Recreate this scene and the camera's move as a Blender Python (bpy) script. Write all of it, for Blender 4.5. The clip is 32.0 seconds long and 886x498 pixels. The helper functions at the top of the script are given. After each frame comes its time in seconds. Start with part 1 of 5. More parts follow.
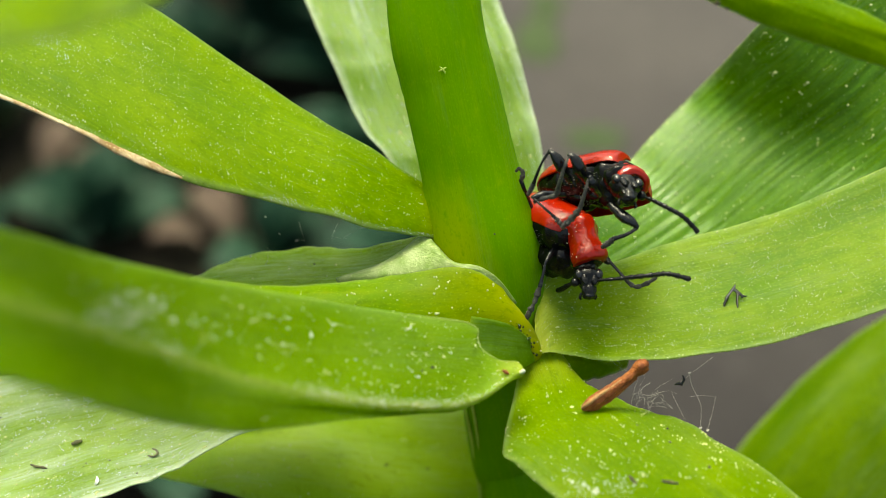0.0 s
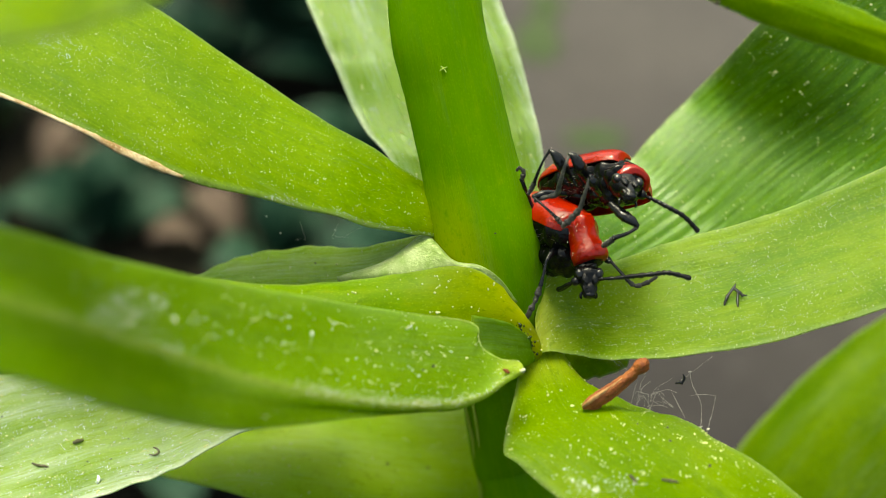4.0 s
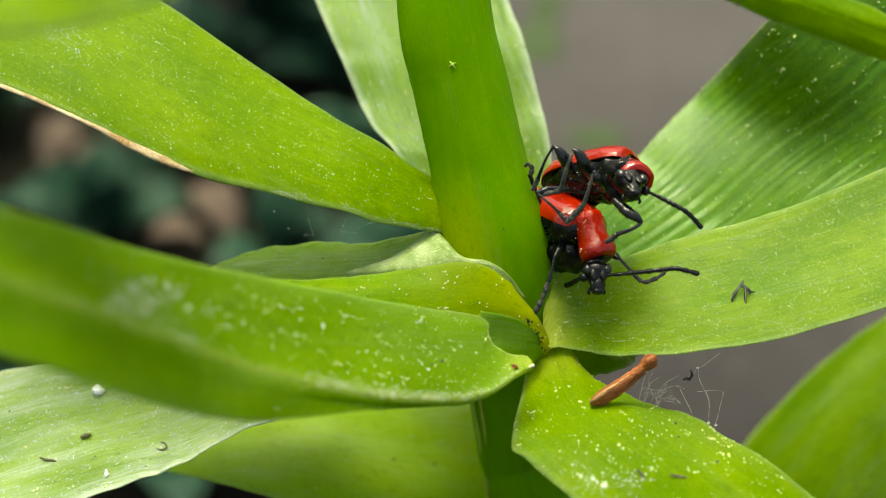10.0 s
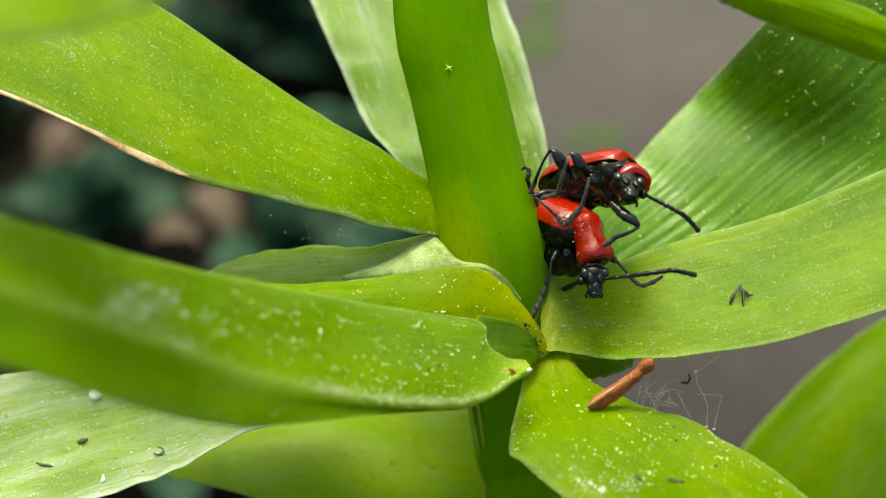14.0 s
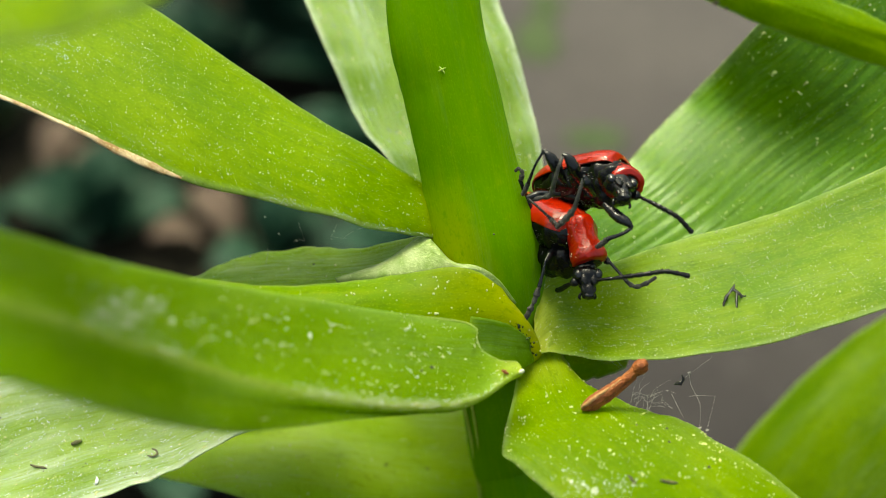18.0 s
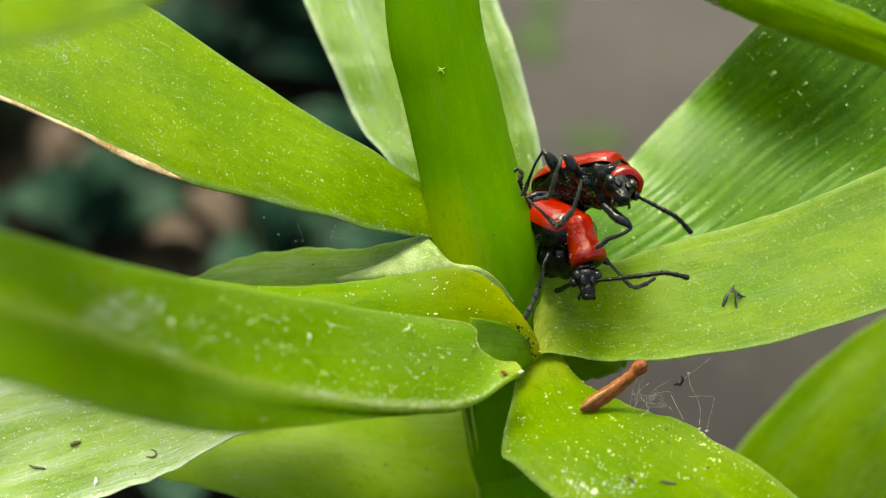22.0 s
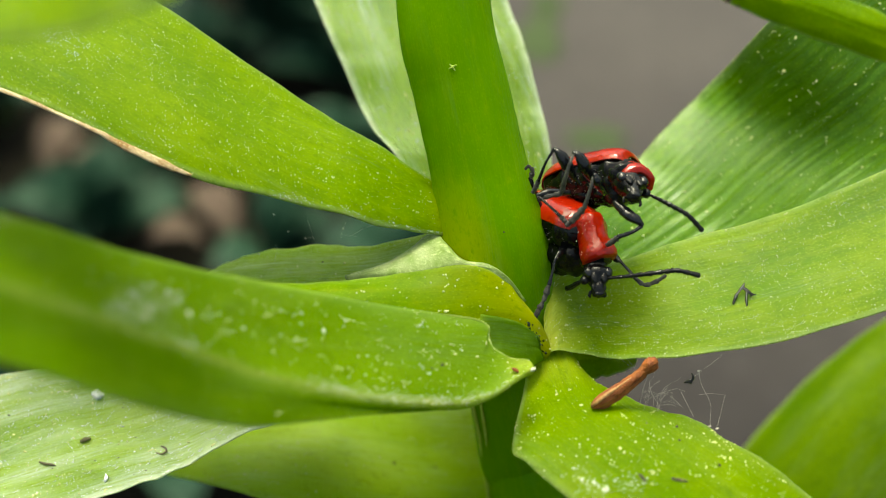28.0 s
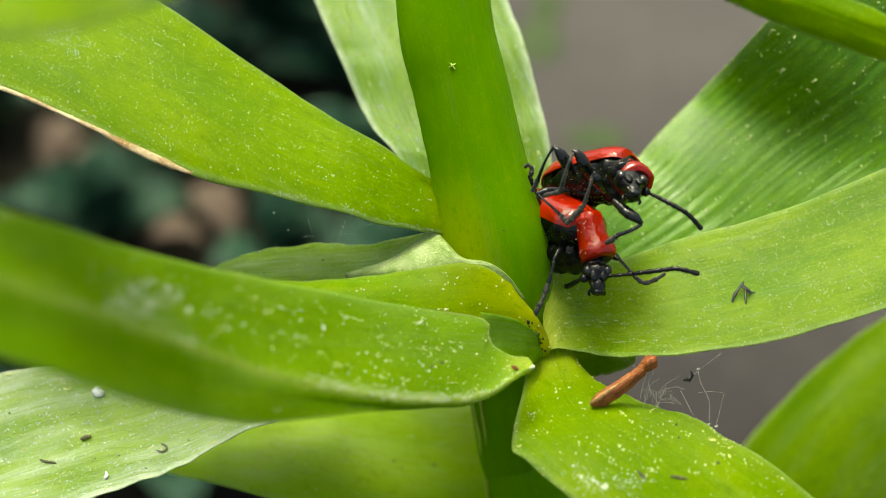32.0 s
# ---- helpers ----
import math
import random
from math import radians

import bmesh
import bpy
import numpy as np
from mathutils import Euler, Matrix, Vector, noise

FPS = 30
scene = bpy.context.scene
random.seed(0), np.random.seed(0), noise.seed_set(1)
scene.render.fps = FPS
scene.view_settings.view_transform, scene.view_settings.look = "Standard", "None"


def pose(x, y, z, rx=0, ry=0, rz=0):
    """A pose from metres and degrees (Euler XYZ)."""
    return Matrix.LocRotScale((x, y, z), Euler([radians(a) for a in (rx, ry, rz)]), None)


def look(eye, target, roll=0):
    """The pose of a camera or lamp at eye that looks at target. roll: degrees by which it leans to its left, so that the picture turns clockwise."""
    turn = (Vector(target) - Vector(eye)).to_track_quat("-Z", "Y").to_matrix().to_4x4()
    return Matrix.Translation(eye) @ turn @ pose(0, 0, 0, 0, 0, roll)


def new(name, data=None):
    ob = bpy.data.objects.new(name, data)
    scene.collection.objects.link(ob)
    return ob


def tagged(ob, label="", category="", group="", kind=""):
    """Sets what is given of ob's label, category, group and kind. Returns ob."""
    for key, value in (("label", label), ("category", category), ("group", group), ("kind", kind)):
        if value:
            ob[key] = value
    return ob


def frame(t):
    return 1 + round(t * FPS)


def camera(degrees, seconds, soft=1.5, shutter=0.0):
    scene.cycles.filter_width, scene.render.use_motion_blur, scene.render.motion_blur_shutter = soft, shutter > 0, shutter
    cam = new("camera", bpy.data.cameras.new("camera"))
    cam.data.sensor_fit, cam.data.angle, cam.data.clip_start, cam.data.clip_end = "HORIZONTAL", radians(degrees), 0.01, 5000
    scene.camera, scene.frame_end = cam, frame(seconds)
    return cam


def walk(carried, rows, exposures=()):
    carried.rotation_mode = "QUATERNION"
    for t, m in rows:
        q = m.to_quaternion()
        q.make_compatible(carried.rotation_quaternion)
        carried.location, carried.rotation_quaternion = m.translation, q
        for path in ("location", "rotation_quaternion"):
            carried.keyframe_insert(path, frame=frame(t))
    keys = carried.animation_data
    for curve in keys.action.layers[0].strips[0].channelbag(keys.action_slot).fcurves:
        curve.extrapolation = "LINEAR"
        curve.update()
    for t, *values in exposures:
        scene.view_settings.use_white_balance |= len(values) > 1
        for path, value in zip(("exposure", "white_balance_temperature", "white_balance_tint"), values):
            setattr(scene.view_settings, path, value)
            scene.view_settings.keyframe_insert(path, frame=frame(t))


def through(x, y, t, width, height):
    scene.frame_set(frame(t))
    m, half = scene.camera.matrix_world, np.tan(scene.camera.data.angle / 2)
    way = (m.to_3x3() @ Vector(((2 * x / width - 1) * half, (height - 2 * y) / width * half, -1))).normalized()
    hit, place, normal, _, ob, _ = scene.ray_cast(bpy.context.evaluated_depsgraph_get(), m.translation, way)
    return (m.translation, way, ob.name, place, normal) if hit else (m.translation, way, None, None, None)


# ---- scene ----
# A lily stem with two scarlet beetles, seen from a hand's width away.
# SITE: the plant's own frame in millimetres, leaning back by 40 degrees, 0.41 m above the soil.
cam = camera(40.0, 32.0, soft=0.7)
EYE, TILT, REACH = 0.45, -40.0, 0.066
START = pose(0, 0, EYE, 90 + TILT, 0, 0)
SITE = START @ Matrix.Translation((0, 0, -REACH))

cam.data.dof.use_dof = True
cam.data.dof.focus_distance = 0.0655
cam.data.dof.aperture_fstop = 31.0

# seconds, millimetres to the right, up and ahead, lean in degrees
PATH = [
    (0.0, 0.017, 0.001, 0.012, -0.015),
    (0.5, -0.003, 0.001, 0.006, 0.009),
    (1.0, -0.014, -0.002, -0.018, 0.007),
    (1.5, -0.037, -0.006, -0.025, 0.005),
    (2.0, -0.035, -0.019, -0.084, 0.024),
    (2.5, -0.022, -0.017, -0.022, 0.024),
    (3.0, 0.014, -0.024, -0.063, 0.025),
    (3.5, 0.003, -0.030, -0.113, -0.008),
    (5.5, -0.205, -0.141, -0.020, 0.079),
    (6.0, -0.268, -0.143, -0.082, 0.083),
    (6.5, -0.246, -0.166, -0.104, 0.119),
    (7.0, -0.363, -0.232, -0.142, 0.164),
    (7.5, -0.415, -0.366, -0.292, 0.159),
    (8.0, -0.452, -0.359, -0.258, 0.166),
    (8.5, -0.444, -0.325, -0.217, 0.146),
    (9.0, -0.393, -0.283, -0.210, 0.138),
    (9.5, -0.361, -0.277, -0.133, 0.128),
    (10.0, -0.463, -0.281, -0.162, 0.176),
    (10.5, -0.498, -0.289, -0.144, 0.178),
    (11.0, -0.604, -0.263, -0.095, 0.167),
    (11.5, -0.909, -0.316, -0.036, 0.245),
    (12.0, -0.453, -0.173, -0.013, 0.173),
    (12.5, -0.248, -0.123, -0.019, 0.127),
    (13.0, -0.273, -0.088, 0.022, 0.059),
    (13.5, -0.366, -0.116, 0.056, 0.064),
    (14.0, -0.303, -0.080, 0.007, 0.034),
    (14.5, -0.105, 0.025, 0.114, 0.024),
    (16.5, -0.139, -0.064, -0.058, 0.019),
    (17.0, -0.104, 0.009, 0.039, 0.013),
    (17.5, -0.019, 0.043, 0.045, -0.015),
    (18.0, 0.048, 0.002, -0.024, -0.040),
    (18.5, -0.071, -0.073, -0.046, 0.012),
    (19.0, -0.159, -0.033, 0.035, 0.015),
    (19.5, -0.058, -0.032, 0.015, 0.014),
    (20.0, -0.033, -0.031, -0.035, 0.015),
    (20.5, 0.000, -0.018, -0.067, 0.012),
    (21.0, 0.052, 0.013, -0.105, -0.024),
    (21.5, 0.060, 0.012, -0.061, -0.020),
    (22.0, 0.091, 0.031, 0.033, -0.045),
    (22.5, 0.100, 0.032, 0.008, -0.042),
    (23.0, 0.087, 0.027, 0.010, -0.057),
    (23.5, 0.086, 0.019, -0.016, -0.016),
    (24.0, 0.074, 0.031, 0.025, -0.029),
    (24.5, 0.022, 0.010, 0.005, -0.001),
    (25.0, -0.071, -0.015, -0.020, 0.041),
    (25.5, -0.054, -0.014, -0.059, 0.025),
    (27.5, -0.407, -0.129, -0.042, 0.116),
    (28.0, -0.477, -0.117, 0.028, 0.075),
    (28.5, -0.661, -0.156, 0.030, 0.150),
    (29.0, -0.541, -0.176, -0.019, 0.090),
    (29.5, -0.562, -0.151, 0.020, 0.062),
    (30.0, -0.495, -0.159, -0.012, 0.100),
    (30.5, -0.644, -0.251, -0.057, 0.146),
    (31.0, -0.499, -0.175, -0.041, 0.094),
    (31.5, -0.508, -0.215, -0.107, 0.089),
    (32.0, -0.461, -0.215, -0.111, 0.087),
]
walk(cam, [(t, START @ Matrix.Translation((x / 1000, y / 1000, -z / 1000)) @ pose(0, 0, 0, 0, 0, lean)) for t, x, y, z, lean in PATH],
     exposures=[(0.0, 1.04, 7300, -12), (32.0, 1.04, 7300, -12)])

# ---- light: a bright, softly clouded sky
world = bpy.data.worlds.new("sky")
scene.world = world
world.use_nodes = True
sky = world.node_tree.nodes.new("ShaderNodeTexSky")
sky.sky_type = "NISHITA"
sky.sun_disc = False
sky.sun_elevation, sky.sun_rotation = radians(69), radians(-16)
sky.air_density, sky.dust_density, sky.ozone_density = 0.8, 9.0, 0.3
back = world.node_tree.nodes["Background"]
world.node_tree.links.new(sky.outputs[0], back.inputs[0])
back.inputs[1].default_value = 0.15
sun = new("sun", bpy.data.lights.new("sun", "SUN"))
sun.data.energy, sun.data.angle, sun.data.color = 0.95, radians(16), (1.0, 0.96, 0.90)
sun.matrix_world = look((-0.20, 0.68, 1.86), (0, 0, 0))


# ---- materials
def material(name):
    m = bpy.data.materials.new(name)
    m.use_nodes = True
    nt = m.node_tree
    return m, nt, nt.nodes["Principled BSDF"], nt.nodes["Material Output"]


def add(nt, kind, **values):
    n = nt.nodes.new(kind)
    for key, value in values.items():
        if key in n.inputs:
            n.inputs[key].default_value = value
    return n


def mixed(nt, factor, a, b):
    n = nt.nodes.new("ShaderNodeMix")
    n.data_type = "RGBA"
    for slot, value in ((n.inputs[0], factor), (n.inputs[6], a), (n.inputs[7], b)):
        if isinstance(value, (tuple, float, int)):
            slot.default_value = (*value, 1) if isinstance(value, tuple) else value
        else:
            nt.links.new(value, slot)
    return n.outputs[2]


def ramp(nt, source, low, high):
    n = nt.nodes.new("ShaderNodeMapRange")
    nt.links.new(source, n.inputs[0])
    n.inputs[1].default_value, n.inputs[2].default_value = low, high
    return n.outputs[0]


def uv(nt, layer, sx=1.0, sy=1.0):
    n = nt.nodes.new("ShaderNodeUVMap")
    n.uv_map = layer
    s = nt.nodes.new("ShaderNodeMapping")
    s.inputs["Scale"].default_value = (sx, sy, 1)
    nt.links.new(n.outputs[0], s.inputs[0])
    return s.outputs[0]


def grain(nt, vector, scale, detail=3.0, rough=0.6):
    n = add(nt, "ShaderNodeTexNoise", Scale=scale, Detail=detail, Roughness=rough)
    nt.links.new(vector, n.inputs["Vector"])
    return n.outputs[0]


def pale_of(light, base):
    return tuple(a * 0.65 + b * 0.35 for a, b in zip(light, base))


def leaf_material(name, dark, light, base, gloss=0.34, through=0.46, streak=1.0, reach=0.12, spec=0.07, painted_sheen=0.08, rim=0.25, sheen_tint=(0.62, 0.70, 0.50), cover=0.0, edge=(0.62, 0.70, 0.42), fold_light=0.0, uneven=(0.1, 0.16), blot=0.6, dots=0.5):
    """A parallel-veined leaf: fibres along its length, soft patches, a paler base, fine cells in relief, light passing through."""
    m, nt, p, out = material(name)
    fibre = grain(nt, uv(nt, "mm", 5.0, 0.16), 1.0, 4.0, 0.65)
    fine = grain(nt, uv(nt, "mm", 14.0, 0.7), 1.0, 2.0, 0.6)
    patch = grain(nt, uv(nt, "mm", 0.25, 0.12), 1.0, 3.0, 0.5)
    colour = mixed(nt, ramp(nt, patch, 0.35, 0.65), dark, light)
    pale = mixed(nt, 0.35, light, base)
    colour = mixed(nt, ramp(nt, fibre, 0.50, 0.95), colour, pale)
    sep = nt.nodes.new("ShaderNodeSeparateXYZ")
    nt.links.new(uv(nt, "blade"), sep.inputs[0])
    colour = mixed(nt, ramp(nt, sep.outputs[1], reach, 0.0), colour, base)
    # the clear, colourless margin
    out_by = nt.nodes.new("ShaderNodeMath")
    out_by.operation = "SUBTRACT"
    nt.links.new(sep.outputs[0], out_by.inputs[0])
    out_by.inputs[1].default_value = 0.5
    off = nt.nodes.new("ShaderNodeMath")
    off.operation = "ABSOLUTE"
    nt.links.new(out_by.outputs[0], off.inputs[0])
    near = nt.nodes.new("ShaderNodeMath")
    near.operation = "MULTIPLY"
    nt.links.new(ramp(nt, off.outputs[0], 0.455, 0.5), near.inputs[0])
    near.inputs[1].default_value = rim
    colour = mixed(nt, near.outputs[0], colour, edge)
    # a pale line down the middle: the fold's highlight painted into the colour
    fold_line = nt.nodes.new("ShaderNodeMath")
    fold_line.operation = "MULTIPLY"
    nt.links.new(ramp(nt, off.outputs[0], 0.055, 0.0), fold_line.inputs[0])
    fold_line.inputs[1].default_value = fold_light
    colour = mixed(nt, fold_line.outputs[0], colour, (0.52, 0.61, 0.12))
    # fine cells, and a waxy sky sheen painted into the colour along the fibres
    cells = grain(nt, uv(nt, "mm", 3.2, 1.9), 1.0, 3.0, 0.7)
    colour = mixed(nt, ramp(nt, cells, 0.40, 0.24), colour, tuple(c * blot for c in dark))
    colour = mixed(nt, ramp(nt, cells, 0.62, 0.80), colour, pale)
    mottle = grain(nt, uv(nt, "mm", 1.5, 0.9), 1.0, 5.0, 0.75)
    colour = mixed(nt, ramp(nt, mottle, 0.48, 0.28), colour, tuple(c * min(1, blot + 0.2) for c in dark))
    colour = mixed(nt, ramp(nt, mottle, 0.55, 0.78), colour, pale)
    # pin-prick cells that show pale in the light
    prick = nt.nodes.new("ShaderNodeMath")
    prick.operation = "MULTIPLY"
    nt.links.new(ramp(nt, grain(nt, uv(nt, "mm", 9.0, 6.0), 1.0, 1.0, 0.5), 0.60, 0.70), prick.inputs[0])
    prick.inputs[1].default_value = dots
    colour = mixed(nt, prick.outputs[0], colour, tuple(min(1, c * 1.35 + 0.02) for c in pale_of(light, base)))
    sheen_mask = nt.nodes.new("ShaderNodeMath")
    sheen_mask.operation = "MULTIPLY"
    nt.links.new(ramp(nt, grain(nt, uv(nt, "mm", 0.5, 0.10), 1.0, 2.0, 0.5), 0.48 - cover, 0.68 - cover), sheen_mask.inputs[0])
    nt.links.new(ramp(nt, grain(nt, uv(nt, "mm", 6.0, 0.35), 1.0, 4.0, 0.7), 0.40 - cover * 0.6, 0.66 - cover * 0.6), sheen_mask.inputs[1])
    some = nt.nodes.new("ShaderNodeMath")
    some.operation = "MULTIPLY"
    nt.links.new(sheen_mask.outputs[0], some.inputs[0])
    some.inputs[1].default_value = painted_sheen
    colour = mixed(nt, some.outputs[0], colour, sheen_tint)
    nt.links.new(colour, p.inputs["Base Color"])
    dull = nt.nodes.new("ShaderNodeMapRange")
    nt.links.new(grain(nt, uv(nt, "mm", 3.0, 0.3), 1.0, 4.0, 0.7), dull.inputs[0])
    dull.inputs[1].default_value, dull.inputs[2].default_value = 0.3, 0.7
    dull.inputs[3].default_value, dull.inputs[4].default_value = gloss - uneven[0], gloss + uneven[1]
    nt.links.new(dull.outputs[0], p.inputs["Roughness"])
    p.inputs["Specular IOR Level"].default_value = spec
    high = nt.nodes.new("ShaderNodeMath")
    high.operation = "ADD"
    nt.links.new(fibre, high.inputs[0])
    nt.links.new(fine, high.inputs[1])
    bump = add(nt, "ShaderNodeBump", Strength=0.55 * streak, Distance=0.00016)
    nt.links.new(high.outputs[0], bump.inputs["Height"])
    nt.links.new(bump.outputs[0], p.inputs["Normal"])
    tr = nt.nodes.new("ShaderNodeBsdfTranslucent")
    nt.links.new(mixed(nt, 0.5, colour, (0.56, 0.76, 0.002)), tr.inputs[0])
    mix = add(nt, "ShaderNodeMixShader", Fac=through)
    nt.links.new(p.outputs[0], mix.inputs[1])
    nt.links.new(tr.outputs[0], mix.inputs[2])
    nt.links.new(mix.outputs[0], out.inputs[0])
    return m


def plain_material(name, colour, second, scale, rough=0.5, bump=0.3, depth=0.0001, spec=0.5, coat=0.0, detail=4.0):
    """A solid surface with two-scale mottling and fine relief; scale counts features to the metre."""
    m, nt, p, out = material(name)
    co = nt.nodes.new("ShaderNodeTexCoord").outputs["Object"]
    big, small = grain(nt, co, scale, detail), grain(nt, co, scale * 7, 2.0)
    c = mixed(nt, ramp(nt, big, 0.35, 0.68), colour, second)
    c = mixed(nt, ramp(nt, small, 0.55, 0.9), c, tuple(min(1, v * 1.5) for v in second))
    nt.links.new(c, p.inputs["Base Color"])
    p.inputs["Roughness"].default_value = rough
    p.inputs["Specular IOR Level"].default_value = spec
    p.inputs["Coat Weight"].default_value = coat
    p.inputs["Coat Roughness"].default_value = 0.05
    b = add(nt, "ShaderNodeBump", Strength=bump, Distance=depth)
    nt.links.new(small, b.inputs["Height"])
    nt.links.new(b.outputs[0], p.inputs["Normal"])
    return m


def shell_material(name, colour, second):
    """Polished wing-case shell: clear varnish over fine punctures, with worn scratches."""
    m, nt, p, out = material(name)
    co = nt.nodes.new("ShaderNodeTexCoord").outputs["Object"]
    c = mixed(nt, ramp(nt, grain(nt, co, 500, 4.0), 0.35, 0.7), colour, second)
    c = mixed(nt, ramp(nt, grain(nt, co, 2600, 3.0), 0.66, 0.85), c, tuple(v * 1.6 for v in second))
    nt.links.new(c, p.inputs["Base Color"])
    pits = nt.nodes.new("ShaderNodeTexVoronoi")
    pits.inputs["Scale"].default_value = 2600
    nt.links.new(co, pits.inputs["Vector"])
    wave = grain(nt, co, 900, 3.0)
    high = nt.nodes.new("ShaderNodeMath")
    high.operation = "MULTIPLY_ADD"
    nt.links.new(ramp(nt, pits.outputs["Distance"], 0.0, 0.35), high.inputs[0])
    high.inputs[1].default_value = 0.35
    nt.links.new(wave, high.inputs[2])
    b = add(nt, "ShaderNodeBump", Strength=0.5, Distance=0.00013)
    nt.links.new(high.outputs[0], b.inputs["Height"])
    nt.links.new(b.outputs[0], p.inputs["Normal"])
    nt.links.new(b.outputs[0], p.inputs["Coat Normal"])
    p.inputs["Roughness"].default_value = 0.4
    p.inputs["Specular IOR Level"].default_value = 0.05
    p.inputs["Coat Weight"].default_value = 0.8
    p.inputs["Coat Roughness"].default_value = 0.03
    return m


LEAF = leaf_material("lily_leaf", (0.115, 0.235, 0.0008), (0.21, 0.345, 0.001), (0.44, 0.54, 0.004), painted_sheen=0.2, cover=-0.07, streak=0.5, reach=0.2)
LEAF_GLOSS = leaf_material("lily_leaf_glossy", (0.05, 0.15, 0.0008), (0.095, 0.23, 0.001), (0.36, 0.48, 0.004), gloss=0.2, spec=0.36, uneven=(0.1, 0.35), painted_sheen=0.05, cover=-0.01, streak=0.4, through=0.2, sheen_tint=(0.52, 0.72, 0.62))
# whitish sheen near the node is put into this base colour
LEAF_SATIN = leaf_material("lily_leaf_satin", (0.10, 0.225, 0.0008), (0.21, 0.34, 0.001), (0.60, 0.65, 0.08), gloss=0.3, spec=0.14, painted_sheen=0.18, cover=-0.04, streak=0.4, reach=0.26)
# a darker green version of the leaf colour
LEAF_DARKER = leaf_material("lily_leaf_darker", (0.07, 0.155, 0.0008), (0.125, 0.22, 0.001), (0.34, 0.44, 0.004), painted_sheen=0.1, through=0.34, streak=0.4)
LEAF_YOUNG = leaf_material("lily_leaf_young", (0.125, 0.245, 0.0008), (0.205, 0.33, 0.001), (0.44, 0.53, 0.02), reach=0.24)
LEAF_LOW = leaf_material("lily_leaf_low", (0.34, 0.54, 0.01), (0.48, 0.67, 0.03), (0.42, 0.55, 0.01), reach=0.2, through=0.6, painted_sheen=0.3, cover=0.04, spec=0.3, gloss=0.3, streak=0.4)
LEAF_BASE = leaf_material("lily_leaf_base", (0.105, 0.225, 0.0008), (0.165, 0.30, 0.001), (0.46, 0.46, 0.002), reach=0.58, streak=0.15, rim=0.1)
LEAF_TUCK = leaf_material("lily_leaf_tucked", (0.14, 0.29, 0.002), (0.24, 0.40, 0.004), (0.56, 0.64, 0.2), reach=0.3, painted_sheen=0.45, spec=0.4, gloss=0.26, through=0.45, cover=0.0, sheen_tint=(0.74, 0.80, 0.62))
LEAF_CHEW = leaf_material("lily_leaf_folded", (0.155, 0.305, 0.0008), (0.235, 0.41, 0.001), (0.40, 0.50, 0.04), through=0.5, rim=0.12, streak=0.3, spec=0.25, gloss=0.36, fold_light=0.6)
# whitish streaks on these two: sky sheen put into the colour
LEAF_PALE = leaf_material("lily_leaf_pale", (0.15, 0.29, 0.008), (0.25, 0.40, 0.02), (0.52, 0.60, 0.18), gloss=0.28, streak=1.0, spec=0.8, painted_sheen=0.5, cover=0.08, rim=0.9, edge=(0.76, 0.82, 0.66), sheen_tint=(0.80, 0.88, 0.80))
LEAF_BACK = leaf_material("lily_leaf_back", (0.13, 0.28, 0.006), (0.22, 0.39, 0.015), (0.50, 0.60, 0.1), gloss=0.28, streak=1.4, spec=0.8, painted_sheen=0.75, rim=0.7, sheen_tint=(0.72, 0.84, 0.76), edge=(0.80, 0.86, 0.76))
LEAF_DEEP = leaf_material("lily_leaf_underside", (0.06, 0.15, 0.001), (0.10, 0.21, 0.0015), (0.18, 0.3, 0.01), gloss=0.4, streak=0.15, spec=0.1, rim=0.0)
STEM = leaf_material("lily_stem", (0.115, 0.30, 0.0008), (0.155, 0.355, 0.001), (0.40, 0.48, 0.003), blot=0.85, dots=0.25, gloss=0.45, through=0.28, streak=0.7, painted_sheen=0.05, reach=0.5, rim=0.0)
POLLEN = plain_material("pollen", (0.64, 0.67, 0.20), (0.78, 0.79, 0.38), 4000, 0.8, 0.1)
TOOTH = plain_material("margin_tooth", (0.50, 0.60, 0.10), (0.66, 0.72, 0.30), 4000, 0.4, 0.1)
DUST = plain_material("pale_dust", (0.64, 0.68, 0.44), (0.78, 0.80, 0.62), 4000, 0.85, 0.1)
RED = shell_material("scarlet_shell", (0.23, 0.0035, 0.0003), (0.31, 0.011, 0.0008))
BLACK = plain_material("black_chitin", (0.002, 0.002, 0.002), (0.007, 0.007, 0.008), 700, 0.15, 0.5, 0.0001, spec=0.3)
LEG = plain_material("leg_chitin", (0.003, 0.0032, 0.0038), (0.008, 0.009, 0.011), 900, 0.14, 0.3, 0.00006, spec=0.4)
SHIN = plain_material("grey_shin", (0.018, 0.018, 0.017), (0.085, 0.082, 0.072), 1500, 0.3, 0.5, 0.00008, spec=0.4)
HAIR = plain_material("grey_down", (0.004, 0.004, 0.004), (0.08, 0.076, 0.07), 2600, 0.7, 0.8, 0.00005)
DOWN = plain_material("pale_bristle", (0.25, 0.24, 0.2), (0.4, 0.38, 0.33), 3000, 0.6, 0.1)
EYE_MAT = plain_material("beetle_eye", (0.006, 0.006, 0.007), (0.012, 0.012, 0.014), 3000, 0.15, 0.3, 0.00002)
TWIG = plain_material("dry_anther", (0.17, 0.036, 0.004), (0.36, 0.11, 0.018), 1100, 0.6, 0.8, 0.00016)
SPLIT = plain_material("split_anther", (0.34, 0.14, 0.04), (0.52, 0.32, 0.14), 1500, 0.7, 0.9, 0.0002)
BROWN = plain_material("dead_margin", (0.26, 0.15, 0.045), (0.58, 0.48, 0.30), 900, 0.75, 0.6, 0.0001)
